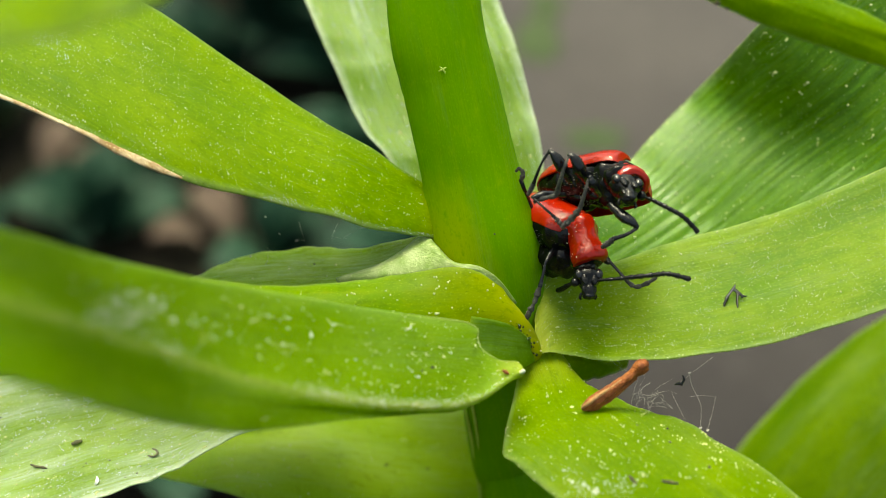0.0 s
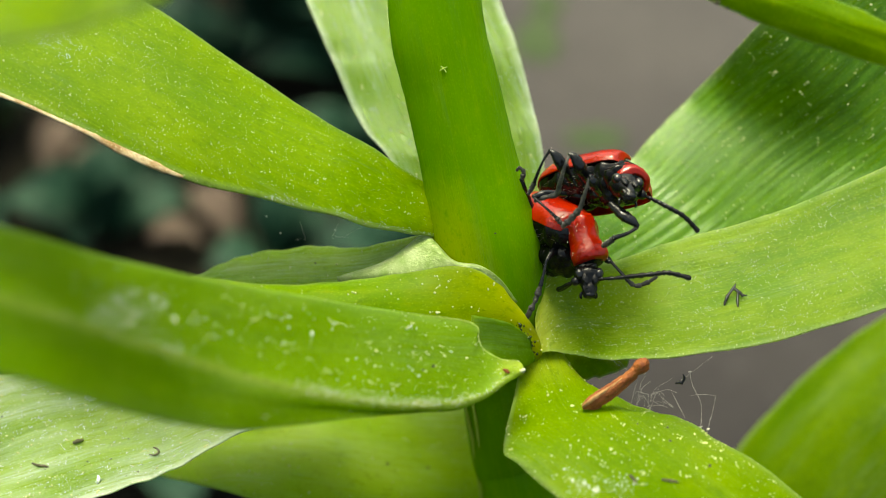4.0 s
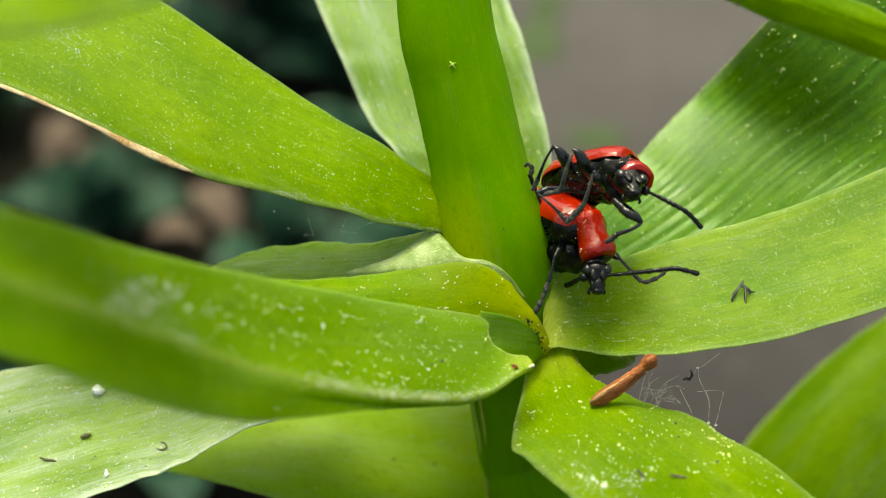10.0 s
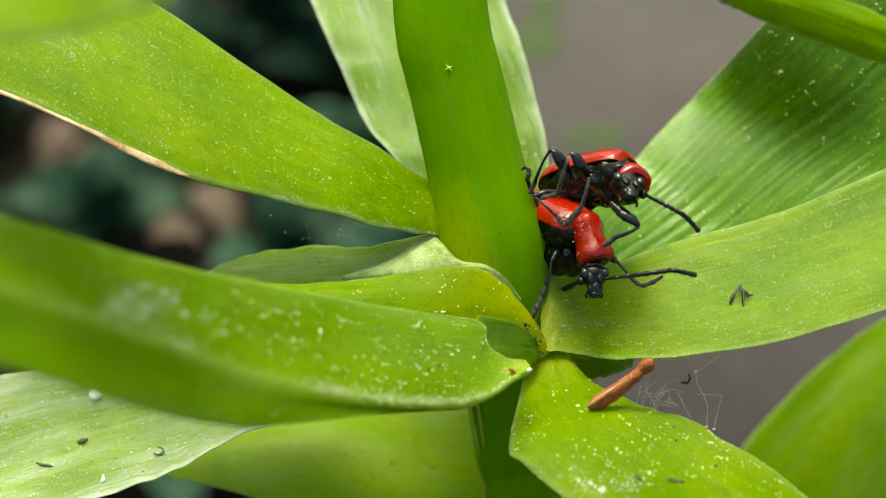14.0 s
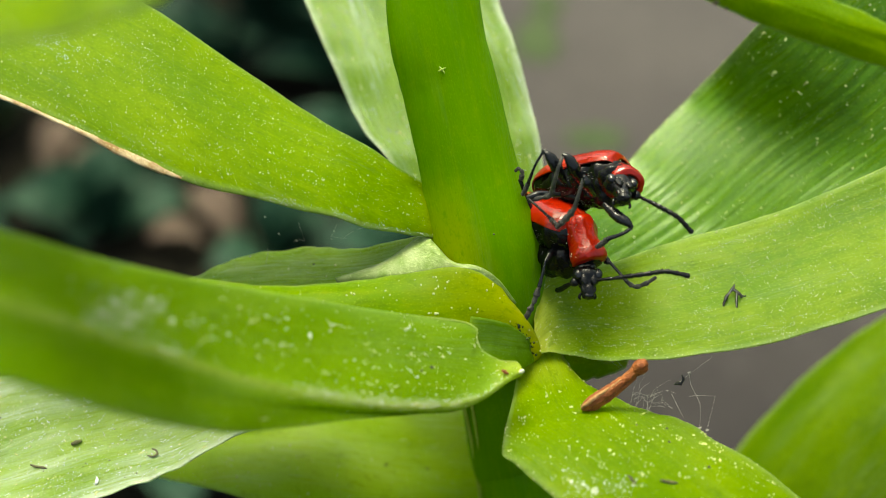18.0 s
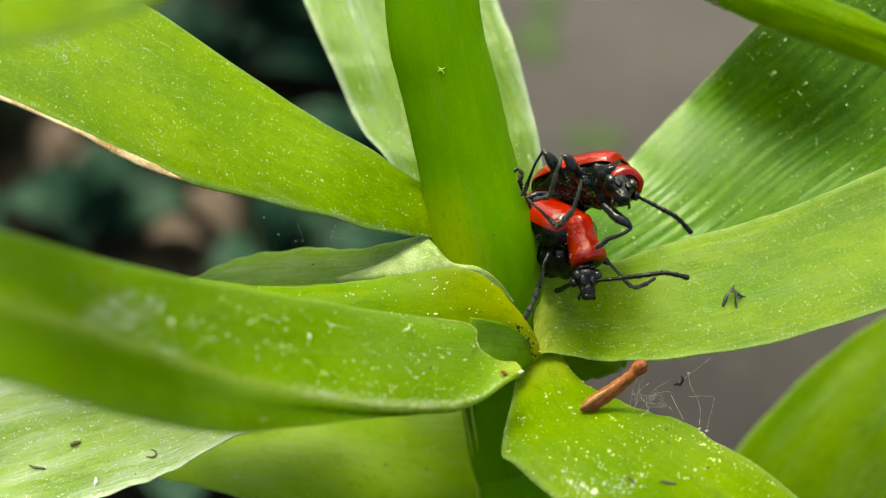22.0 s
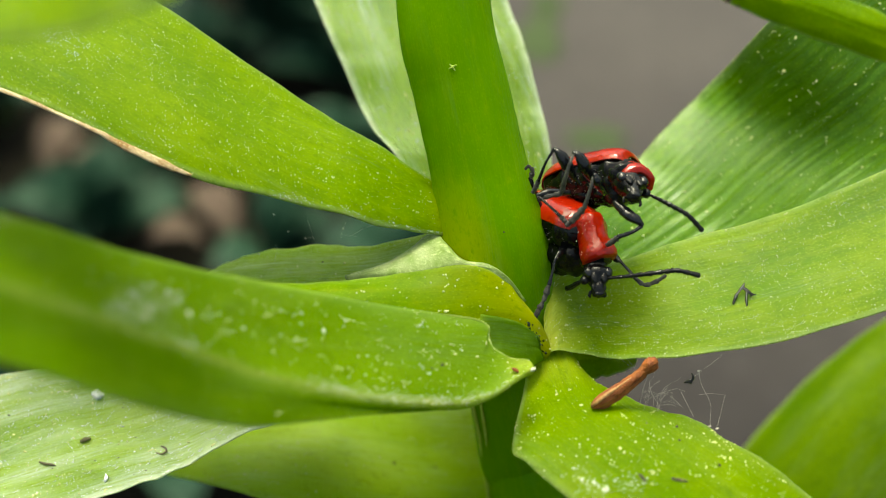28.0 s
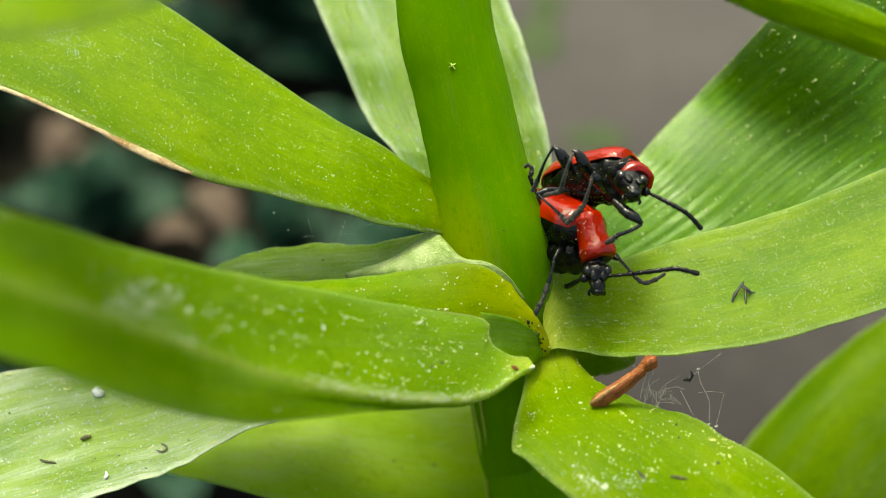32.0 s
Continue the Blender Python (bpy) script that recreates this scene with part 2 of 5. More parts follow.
FRASS = plain_material("wet_frass", (0.006, 0.018, 0.001), (0.02, 0.055, 0.002), 1500, 0.12, 0.4, 0.0001, spec=0.7)
SPECK = plain_material("dark_speck", (0.06, 0.056, 0.02), (0.14, 0.125, 0.05), 3000, 0.7, 0.5)
SILK = plain_material("spider_silk", (0.38, 0.36, 0.32), (0.55, 0.53, 0.48), 3000, 0.5, 0.1)
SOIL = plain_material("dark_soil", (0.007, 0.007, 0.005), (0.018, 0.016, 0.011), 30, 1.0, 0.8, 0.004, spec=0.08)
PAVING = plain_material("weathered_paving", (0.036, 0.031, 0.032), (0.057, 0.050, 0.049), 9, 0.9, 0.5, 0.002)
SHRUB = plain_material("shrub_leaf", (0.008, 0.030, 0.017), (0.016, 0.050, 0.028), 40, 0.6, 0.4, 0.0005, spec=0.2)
GRASS = plain_material("grass_blade", (0.045, 0.066, 0.022), (0.06, 0.08, 0.03), 60, 0.7, 0.3, 0.0003, spec=0.2)
MOSS = plain_material("moss", (0.046, 0.070, 0.030), (0.064, 0.086, 0.042), 160, 0.95, 0.6, 0.001, spec=0.1)
DRY_LEAF = plain_material("dry_leaf", (0.045, 0.032, 0.024), (0.095, 0.066, 0.048), 60, 0.9, 0.5, 0.0005)
WHITE = plain_material("white_fleck", (0.85, 0.86, 0.86), (0.95, 0.95, 0.95), 3000, 0.6, 0.3)
LEAF_WEB = plain_material("leaf_skin", (0.17, 0.26, 0.05), (0.34, 0.40, 0.18), 900, 0.45, 0.5, 0.0001, spec=0.3)
STEM_RIDGE = plain_material("stem_ridge", (0.36, 0.46, 0.03), (0.46, 0.55, 0.08), 700, 0.5, 0.3)
TORN = plain_material("torn_leaf", (0.46, 0.50, 0.30), (0.70, 0.70, 0.58), 1500, 0.6, 0.5)
RIDGE = plain_material("leaf_scar", (0.33, 0.46, 0.03), (0.44, 0.55, 0.12), 1200, 0.5, 0.5, 0.0001)


# ---- builders (millimetres in, metres out)
def part(name, bm, mat, parent=None, label=""):
    """Links a bmesh as one mesh object under a thing or part."""
    mesh = bpy.data.meshes.new(name)
    bm.to_mesh(mesh)
    bm.free()
    for f in mesh.polygons:
        f.use_smooth = True
    mesh.materials.append(mat)
    ob = new(name, mesh)
    ob.parent = parent
    return tagged(ob, label)


def thing(name, at, label, category, group="", kind="", turn=None):
    """An empty that carries a thing's parts, at a place of the plant's frame."""
    ob = new(name)
    ob.empty_display_size = 0.002
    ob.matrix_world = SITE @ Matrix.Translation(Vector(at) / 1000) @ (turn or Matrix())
    return tagged(ob, label, category, group, kind)


def spline(rows, t):
    """Catmull-Rom through rows of equal length, t from 0 to 1."""
    rows = np.asarray(rows, float)
    n = len(rows) - 1
    if n == 1:
        return rows[0] + (rows[1] - rows[0]) * t
    x = min(max(t, 0), 1) * n
    i = min(int(x), n - 1)
    u = x - i
    p1, p2 = rows[i], rows[i + 1]
    p0 = rows[i - 1] if i else 2 * p1 - p2
    p3 = rows[i + 2] if i + 2 <= n else 2 * p2 - p1
    return 0.5 * (2 * p1 + (p2 - p0) * u + (2 * p0 - 5 * p1 + 4 * p2 - p3) * u * u + (3 * p1 - p0 - 3 * p2 + p3) * u ** 3)


def blade_points(stations, cup, ripple, seed, nu, nv, ridges=0.0, crease=0.0):
    """Points and normals of a leaf blade, laid through its stations: cross-sections from one margin to the other."""
    k = len(stations[0])
    flat = [[c for p in st for c in p] for st in stations]
    grid = np.zeros((nv + 1, nu + 1, 3))
    for j in range(nv + 1):
        row = spline(flat, j / nv).reshape(k, 3)
        for i in range(nu + 1):
            grid[j, i] = spline(row, i / nu)
    along, across = np.gradient(grid, axis=0), np.gradient(grid, axis=1)
    normal = np.cross(across, along)
    normal /= np.linalg.norm(normal, axis=2, keepdims=True) + 1e-9
    if normal[:, :, 2].mean() < 0:
        normal = -normal
    s = np.linspace(-1, 1, nu + 1)
    v = np.linspace(0, 1, nv + 1)
    lift = np.outer(cup[0] + (cup[1] - cup[0]) * v, 1 - s * s)
    for j in range(nv + 1):
        for i in range(nu + 1):
            lift[j, i] += ripple * noise.noise(Vector((s[i] * 1.3 + seed * 7.1, v[j] * 5.0, seed * 3.3)))
            lift[j, i] += ripple * 0.9 * abs(s[i]) ** 3 * noise.noise(Vector((seed * 2.2, v[j] * 14.0, s[i] + 4.0)))
    comb = [ridges * (noise.noise(Vector((q * 16, seed, 0))) + 0.6 * noise.noise(Vector((q * 41, seed, 5)))) for q in s]
    lift += np.array(comb)[None, :] * (0.75 + 0.25 * np.sin(v * 23))[:, None]
    lift -= 0.03 * np.exp(-(s / 0.05) ** 2) * (1 if abs(cup[0]) + abs(cup[1]) > 0 else 0)
    lift += crease * np.exp(-np.abs((s + 0.04) / 0.07) ** 1.5)[None, :]
    return grid + normal * lift[:, :, None], normal


def blade(stations, cup=(0.6, 0.6), ripple=0.25, seed=1, thick=0.32, nu=40, nv=72, ridges=0.0, crease=0.0):
    """A leaf blade of real thickness, thin at its margins. Returns its bmesh, upper points and normals."""
    grid, normal = blade_points(stations, cup, ripple, seed, nu, nv, ridges, crease)
    wide = np.concatenate([np.zeros((nv + 1, 1)), np.cumsum(np.linalg.norm(np.diff(grid, axis=1), axis=2), axis=1)], axis=1)
    wide -= wide[:, -1:] / 2
    far = np.concatenate([np.zeros((1, nu + 1)), np.cumsum(np.linalg.norm(np.diff(grid, axis=0), axis=2), axis=0)], axis=0)
    s = np.linspace(-1, 1, nu + 1)
    half = thick / 2 * (1 - 0.75 * np.abs(s) ** 6)
    bm = bmesh.new()
    mm, bl = bm.loops.layers.uv.new("mm"), bm.loops.layers.uv.new("blade")
    sides = []
    for sign in (1, -1):
        sides.append([[bm.verts.new((grid[j, i] + sign * half[i] * normal[j, i]) / 1000) for i in range(nu + 1)] for j in range(nv + 1)])
    where = {}
    for side in sides:
        for j in range(nv + 1):
            for i in range(nu + 1):
                where[side[j][i]] = ((wide[j, i], far[j, i] + seed * 31), (i / nu, j / nv))
    up, down = sides
    for j in range(nv):
        for i in range(nu):
            bm.faces.new((up[j][i], up[j][i + 1], up[j + 1][i + 1], up[j + 1][i]))
            bm.faces.new((down[j][i], down[j + 1][i], down[j + 1][i + 1], down[j][i + 1]))
        bm.faces.new((up[j][0], up[j + 1][0], down[j + 1][0], down[j][0]))
        bm.faces.new((up[j][nu], down[j][nu], down[j + 1][nu], up[j + 1][nu]))
    for i in range(nu):
        bm.faces.new((up[0][i], down[0][i], down[0][i + 1], up[0][i + 1]))
        bm.faces.new((up[nv][i], up[nv][i + 1], down[nv][i + 1], down[nv][i]))
    for f in bm.faces:
        for lo in f.loops:
            lo[mm].uv, lo[bl].uv = where[lo.vert]
    bmesh.ops.recalc_face_normals(bm, faces=bm.faces)
    return bm, grid + normal * half[None, :, None], normal


def spots(*centres):
    """A chance that is high near given places (s, v, spread across, spread along) of a blade."""
    return lambda s, v: min(1, sum(math.exp(-((s - a) / da) ** 2 - ((v - b) / db) ** 2) for a, b, da, db in centres))


def grains(grid, normal, count, seed, where, size=(0.05, 0.11), clump=0.0):
    """Small uneven grains lying on a blade; where(s, v) gives the chance that one stays."""
    rng = random.Random(seed)
    ball = bmesh.new()
    bmesh.ops.create_icosphere(ball, subdivisions=1, radius=1.0)
    dirs = [v.co.copy() for v in ball.verts]
    tris = [[v.index for v in f.verts] for f in ball.faces]
    ball.free()
    nv, nu = grid.shape[0] - 1, grid.shape[1] - 1
    area = np.linalg.norm(np.cross(grid[1:, :-1] - grid[:-1, :-1], grid[:-1, 1:] - grid[:-1, :-1]), axis=2)
    area = np.minimum(area / np.percentile(area, 80), 1)
    verts, faces, made = [], [], 0
    tries = 0
    while made < count and tries < count * 40:
        tries += 1
        a, b = rng.random() * nu, rng.random() * nv
        if rng.random() > where(a / nu, b / nv) * area[int(b), int(a)]:
            continue
        many = 1 + (rng.randrange(2, 6) if rng.random() < clump else 0)
        for _ in range(many):
            a2 = min(max(a + rng.gauss(0, 0.35) * (many > 1), 0), nu - 0.01)
            b2 = min(max(b + rng.gauss(0, 0.5) * (many > 1), 0), nv - 0.01)
            i, j = int(a2), int(b2)
            fa, fb = a2 - i, b2 - j
            p = (grid[j, i] * (1 - fa) + grid[j, i + 1] * fa) * (1 - fb) + (grid[j + 1, i] * (1 - fa) + grid[j + 1, i + 1] * fa) * fb
            r = rng.uniform(*size) * (0.7 + 0.6 * rng.random())
            p = p + normal[j, i] * r * 0.55
            start = len(verts)
            sx, sy, sz = (rng.uniform(0.7, 1.25) for _ in range(3))
            verts += [((p[0] + d.x * r * sx) / 1000, (p[1] + d.y * r * sy) / 1000, (p[2] + d.z * r * sz) / 1000) for d in dirs]
            faces += [[start + q for q in t] for t in tris]
            made += 1
    mesh = bpy.data.meshes.new("pollen")
    mesh.from_pydata(verts, [], faces)
    return mesh


def tube(rows, sides=12, steps=10, flat=1.0, bumps=0.0, seed=0, cap=True):
    """A tapered limb through rows of (x, y, z, radius)."""
    n = (len(rows) - 1) * steps
    pts = [spline(rows, i / n) for i in range(n + 1)]
    bm = bmesh.new()
    rings, side = [], None
    for i, p in enumerate(pts):
        d = Vector(pts[min(i + 1, n)][:3]) - Vector(pts[max(i - 1, 0)][:3])
        d.normalize()
        if side is None:
            side = d.cross(Vector((0.2, 0.3, 1)))
        side = (side - d * side.dot(d)).normalized()
        other = d.cross(side)
        ring = []
        for k in range(sides):
            a = 2 * math.pi * k / sides
            r = max(p[3], 0.002) * (1 + bumps * noise.noise(Vector((k * 0.9, i * 0.35, seed * 5.7))))
            q = Vector(p[:3]) + side * math.cos(a) * r + other * math.sin(a) * r * flat
            ring.append(bm.verts.new(q / 1000))
        rings.append(ring)
    for a, b in zip(rings, rings[1:]):
        for k in range(sides):
            bm.faces.new((a[k], a[(k + 1) % sides], b[(k + 1) % sides], b[k]))
    if cap:
        for ring, centre, end in ((rings[0], pts[0], -1), (rings[-1], pts[-1], 1)):
            d = (Vector(pts[1][:3]) - Vector(pts[0][:3])) if end < 0 else (Vector(pts[-1][:3]) - Vector(pts[-2][:3]))
            tip = bm.verts.new((Vector(centre[:3]) + d.normalized() * end * centre[3] * 0.5) / 1000)
            for k in range(sides):
                bm.faces.new((ring[k], ring[(k + 1) % sides], tip))
    bmesh.ops.recalc_face_normals(bm, faces=bm.faces)
    return bm


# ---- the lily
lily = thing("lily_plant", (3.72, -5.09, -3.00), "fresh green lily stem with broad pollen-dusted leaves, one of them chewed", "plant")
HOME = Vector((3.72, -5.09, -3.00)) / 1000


def homed(ob):
    """Shifts a mesh from the site's frame into the lily's own."""
    ob.data.transform(Matrix.Translation(-HOME))
    return ob


def stem_part():
    rows = [(*(-0.97, 21.15, 1.00), 2.3), (*(-0.42, 12.50, 0.50), 2.55), (*(0.46, 8.61, 0.00), 2.6), (*(1.46, 4.36, -0.60), 2.68), (*(2.42, 0.03, -1.40), 3.08),
            (*(3.08, -3.81, -3.00), 2.9), (*(3.55, -8.01, -6.20), 2.6), (*(4.25, -12.58, -9.50), 2.55), (*(5.25, -19.28, -14.00), 2.6), (6.0, -60.0, -50.0, 2.9), (7.0, -180.0, -151.0, 3.6), (8.0, -318.0, -267.0, 4.0)]
    bm = tube(rows, sides=40, steps=12, bumps=0.015, seed=3)
    mm, bl = bm.loops.layers.uv.new("mm"), bm.loops.layers.uv.new("blade")
    for f in bm.faces:
        for lo in f.loops:
            c = lo.vert.co * 1000
            # yellower at the node's left: own tint plus light passing through, put into colour
            lo[mm].uv, lo[bl].uv = (c.x * 1.5 + c.y * 0.3, c.y), (0.3, min(1, abs(c.y + 1.5) / 12 + max(0, c.x - 1.0) * 0.2))
    return homed(part("stem", bm, STEM, lily, "smooth green stem"))


stem = stem_part()


# two pale ridges that run down the stem from the leaf's foot
for rows in (((1.10, -8.60, -4.90), (1.62, -10.80, -6.70), (2.10, -13.60, -9.20), (2.75, -18.30, -12.80)), ((1.62, -8.60, -4.35), (2.02, -10.80, -6.20), (2.45, -13.60, -8.70), (3.05, -18.30, -12.30))):
    homed(part("stem_ridge", tube([(p[0], p[1], p[2] + 0.25, 0.1) for p in rows], 8, 8, bumps=0.3, seed=2), STEM_RIDGE, stem, "pale ridge on the stem"))

GRID = {}


def leaf(label, mat, stations, cup=(0.6, 0.6), ripple=0.25, seed=1, pollen=0, where=None, size=(0.032, 0.062), clump=0.12, thick=0.32, nu=40, nv=72, ridges=0.0, crease=0.0):
    bm, grid, normal = blade(stations, cup, ripple, seed, thick, nu, nv, ridges, crease)
    GRID[seed] = (grid, normal)
    ob = homed(part("leaf", bm, mat, lily, label))
    if pollen:
        mesh = grains(grid, normal, pollen, seed * 13, where or (lambda s, v: 1.0), size, clump)
        mesh.materials.append(POLLEN)
        dust = new("pollen", mesh)
        dust.parent = ob
        homed(dust)
        tagged(dust, "yellow pollen grains", kind="stuff")
    return ob


# each station: one margin, then the other; from the stem outwards
leaf_upper = leaf("long leaf with a browned lower margin", LEAF, [
    ((0.19, 3.50, -2.00), (0.19, 0.49, -0.50)), ((-1.22, 3.73, -1.50), (-1.34, 0.73, 0.50)), ((-4.51, 5.92, -1.50), (-4.29, 1.25, 1.80)), ((-8.97, 8.56, -2.00), (-8.92, 2.44, 2.80)), ((-16.63, 13.65, -3.00), (-14.33, 4.03, 3.50)),
    ((-23.70, 17.71, -4.50), (-20.14, 6.64, 3.50)), ((-33.35, 22.74, -7.00), (-29.24, 10.28, 2.00))], cup=(0.4, 0.6), seed=1, pollen=1100, where=lambda s, v: 0.35 + 0.65 * v, size=(0.018, 0.040))

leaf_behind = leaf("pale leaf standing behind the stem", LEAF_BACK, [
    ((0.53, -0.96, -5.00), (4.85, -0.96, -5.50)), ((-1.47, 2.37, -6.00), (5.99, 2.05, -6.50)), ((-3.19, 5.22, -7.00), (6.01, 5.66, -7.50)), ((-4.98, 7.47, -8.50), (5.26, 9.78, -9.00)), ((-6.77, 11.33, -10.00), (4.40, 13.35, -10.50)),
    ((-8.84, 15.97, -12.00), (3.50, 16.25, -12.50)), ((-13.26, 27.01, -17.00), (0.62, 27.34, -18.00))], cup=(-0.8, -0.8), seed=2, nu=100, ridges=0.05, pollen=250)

leaf_right_back = leaf("broad glossy leaf arching away behind the beetles", LEAF_GLOSS, [
    ((5.64, 0.36, -5.00), (8.97, -6.47, -4.00)), ((8.68, 2.75, -7.00), (13.34, -5.55, -4.80)), ((12.00, 5.84, -9.80), (20.45, -2.62, -5.50)), ((16.22, 10.17, -10.60), (25.43, 0.68, -4.60)), ((18.50, 13.16, -5.00), (31.10, 4.79, -7.00)),
    ((22.60, 17.90, -4.00), (37.00, 10.24, -10.00))], cup=(-0.3, 0.9), seed=3, nu=130, ridges=0.06, pollen=420, where=lambda s, v: 0.6)

leaf_right = leaf("broad yellow-green leaf dusted with pollen", LEAF_SATIN, [
    ((4.99, -3.85, -0.30), (4.99, -5.70, 0.40)), ((5.63, -1.77, -1.00), (6.11, -5.56, 0.50)), ((7.46, -0.94, -3.00), (7.49, -5.82, 0.40)), ((9.96, -0.67, -3.00), (9.15, -5.89, 1.60)), ((13.59, 0.48, -2.70), (12.87, -5.58, 2.40)), ((18.93, 2.16, -2.40), (17.49, -4.75, 2.80)),
    ((24.81, 4.55, -2.00), (22.99, -3.07, 3.00)), ((30.58, 7.08, -1.50), (29.13, -0.85, 3.00))], cup=(-0.3, -0.6), seed=4, nu=90, ridges=0.022, pollen=900, where=lambda s, v: 0.15 + 0.85 * s, size=(0.016, 0.042))

leaf_top_right = leaf("narrow leaf crossing above", LEAF, [
    ((9.69, 14.20, 8.96), (9.16, 13.27, 8.96)), ((13.40, 13.27, 8.96), (12.73, 11.52, 8.96)), ((16.97, 12.44, 8.50), (16.17, 10.12, 8.50)), ((21.10, 10.79, 8.04), (21.10, 8.58, 8.04)), ((26.68, 8.78, 7.12), (26.68, 6.86, 7.12))],
    cup=(0.4, 0.4), seed=5)

leaf_twig = leaf("yellow-green leaf below the node, holding a dry anther", LEAF_YOUNG, [
    ((4.23, -5.41, -1.00), (6.46, -5.67, -1.50)), ((3.83, -7.46, 1.50), (7.97, -7.36, 0.20)), ((3.14, -9.61, 4.00), (10.36, -8.41, 1.50)), ((3.26, -10.36, 5.50), (12.56, -9.02, 2.50)), ((5.46, -12.19, 7.50), (14.85, -10.39, 4.00)),
    ((8.10, -14.40, 9.00), (17.86, -12.44, 5.50)), ((11.39, -18.10, 11.00), (22.35, -16.68, 7.00))], cup=(0.5, 1.0), seed=6, pollen=480, where=lambda s, v: 0.25 + v, clump=0.25, size=(0.028, 0.055))

leaf_far = leaf("large deep green leaf further down the stem", LEAF_DARKER, [
    ((12.64, -34.55, -26.00), (20.53, -32.30, -14.99)), ((18.84, -21.74, -26.00), (28.85, -22.64, -14.08)), ((22.04, -15.55, -26.00), (34.05, -17.06, -14.08)), ((26.74, -10.30, -26.00), (37.77, -13.35, -14.08)), ((33.49, -5.20, -26.00), (41.49, -9.63, -14.08)),
    ((41.71, -2.12, -27.00), (48.14, -6.04, -15.90))], cup=(2.2, 2.2), seed=7)

leaf_socket = leaf("base of the chewed leaf, yellowing at the stem", LEAF_BASE, [
    ((4.51, -4.18, 0.30), (4.96, -6.10, 0.00)), ((3.57, -2.60, 0.90), (4.48, -6.33, 0.80)), ((2.53, -1.56, 1.20), (3.62, -6.40, 1.60)), ((0.48, -0.99, 1.50), (1.95, -6.53, 2.40)), ((-2.51, -1.38, 1.60), (-1.28, -6.38, 3.20)), ((-5.47, -1.75, 2.00), (-4.14, -6.02, 4.00)), ((-8.98, -1.95, 2.40), (-8.04, -5.64, 5.00)),
    ((-12.99, -1.55, 3.00), (-11.81, -4.43, 6.00))], cup=(0.5, 0.5), seed=8, pollen=150, where=lambda s, v: 0.5)

leaf_tucked = leaf("small pale leaf tucked behind", LEAF_TUCK, [
    ((0.97, 0.34, -1.50), (1.11, -2.44, -0.50)), ((-1.23, 0.66, -2.00), (-0.43, -2.73, 0.00)), ((-4.65, 0.03, -3.50), (-3.19, -3.03, 0.00)), ((-7.88, 0.16, -5.00), (-6.92, -3.21, -0.50)), ((-11.50, -0.47, -6.00), (-10.23, -3.13, -2.00)), ((-15.01, -1.70, -6.00), (-14.27, -2.57, -4.00))],
    cup=(-0.2, -0.2), seed=9, pollen=20)

leaf_chewed = leaf("broad leaf with a chewed end and folded margin", LEAF_CHEW, [
    ((3.83, -5.76, 4.00), (3.99, -5.98, 4.10), (4.07, -6.20, 4.20), (4.02, -6.38, 4.10), (3.83, -6.53, 4.00)),
    ((2.87, -5.62, 4.20), (3.02, -6.17, 4.34), (3.15, -6.67, 4.90), (3.14, -6.78, 4.60), (3.11, -6.87, 4.60)),
    ((1.97, -5.03, 4.40), (2.09, -6.19, 4.70), (2.19, -7.29, 5.40), (2.15, -7.41, 5.05), (2.10, -7.50, 5.00)),
    ((1.77, -4.43, 4.50), (1.53, -6.06, 4.91), (1.29, -7.61, 5.70), (1.24, -7.74, 5.30), (1.19, -7.82, 5.20)),
    ((1.65, -3.91, 4.60), (0.97, -5.87, 5.17), (0.31, -7.76, 6.10), (0.31, -7.89, 5.70), (0.31, -7.99, 5.60)),
    ((0.88, -3.61, 4.80), (-0.18, -5.71, 5.76), (-1.21, -7.70, 7.00), (-1.21, -7.89, 6.65), (-1.21, -8.05, 6.60)),
    ((-1.23, -3.28, 5.60), (-2.17, -5.43, 6.78), (-3.06, -7.46, 8.20), (-3.07, -7.76, 7.95), (-3.07, -8.02, 8.00)),
    ((-3.68, -2.86, 6.80), (-4.40, -4.98, 8.20), (-5.06, -6.97, 9.80), (-5.08, -7.50, 9.65), (-5.06, -7.98, 9.80)),
    ((-6.21, -2.31, 8.80), (-6.70, -4.34, 10.31), (-7.12, -6.24, 12.00), (-7.12, -7.09, 12.00), (-7.08, -7.90, 12.30)),
    ((-8.74, -1.70, 11.30), (-9.01, -3.60, 12.70), (-9.22, -5.38, 14.30), (-9.07, -6.55, 14.45), (-8.87, -7.66, 14.90)),
    ((-10.84, -1.18, 14.00), (-11.08, -2.80, 15.40), (-11.24, -4.30, 17.00), (-11.07, -5.64, 17.25), (-10.83, -6.91, 17.80)),
    ((-12.65, -0.57, 16.80), (-12.82, -1.97, 18.31), (-12.90, -3.27, 20.00), (-12.69, -4.62, 20.35), (-12.41, -5.91, 21.00)),
    ((-14.30, 0.11, 19.60), (-14.36, -1.15, 21.11), (-14.32, -2.31, 22.80), (-14.07, -3.61, 23.25), (-13.73, -4.86, 24.00)),
    ((-15.87, 0.79, 22.40), (-15.91, -0.37, 23.91), (-15.83, -1.44, 25.60), (-15.56, -2.70, 26.05), (-15.18, -3.89, 26.80)),
    ((-17.40, 1.54, 25.00), (-17.26, 0.38, 26.62), (-17.00, -0.68, 28.40), (-16.80, -1.79, 28.85), (-16.46, -2.86, 29.60))],
    cup=(0.0, 0.0), seed=10, ripple=0.16, pollen=420, where=lambda s, v: (0.9 if s < 0.5 else 0.03) * (1.1 - v), size=(0.022, 0.045), clump=0.2, nu=64, nv=140, thick=0.2, crease=0.06)

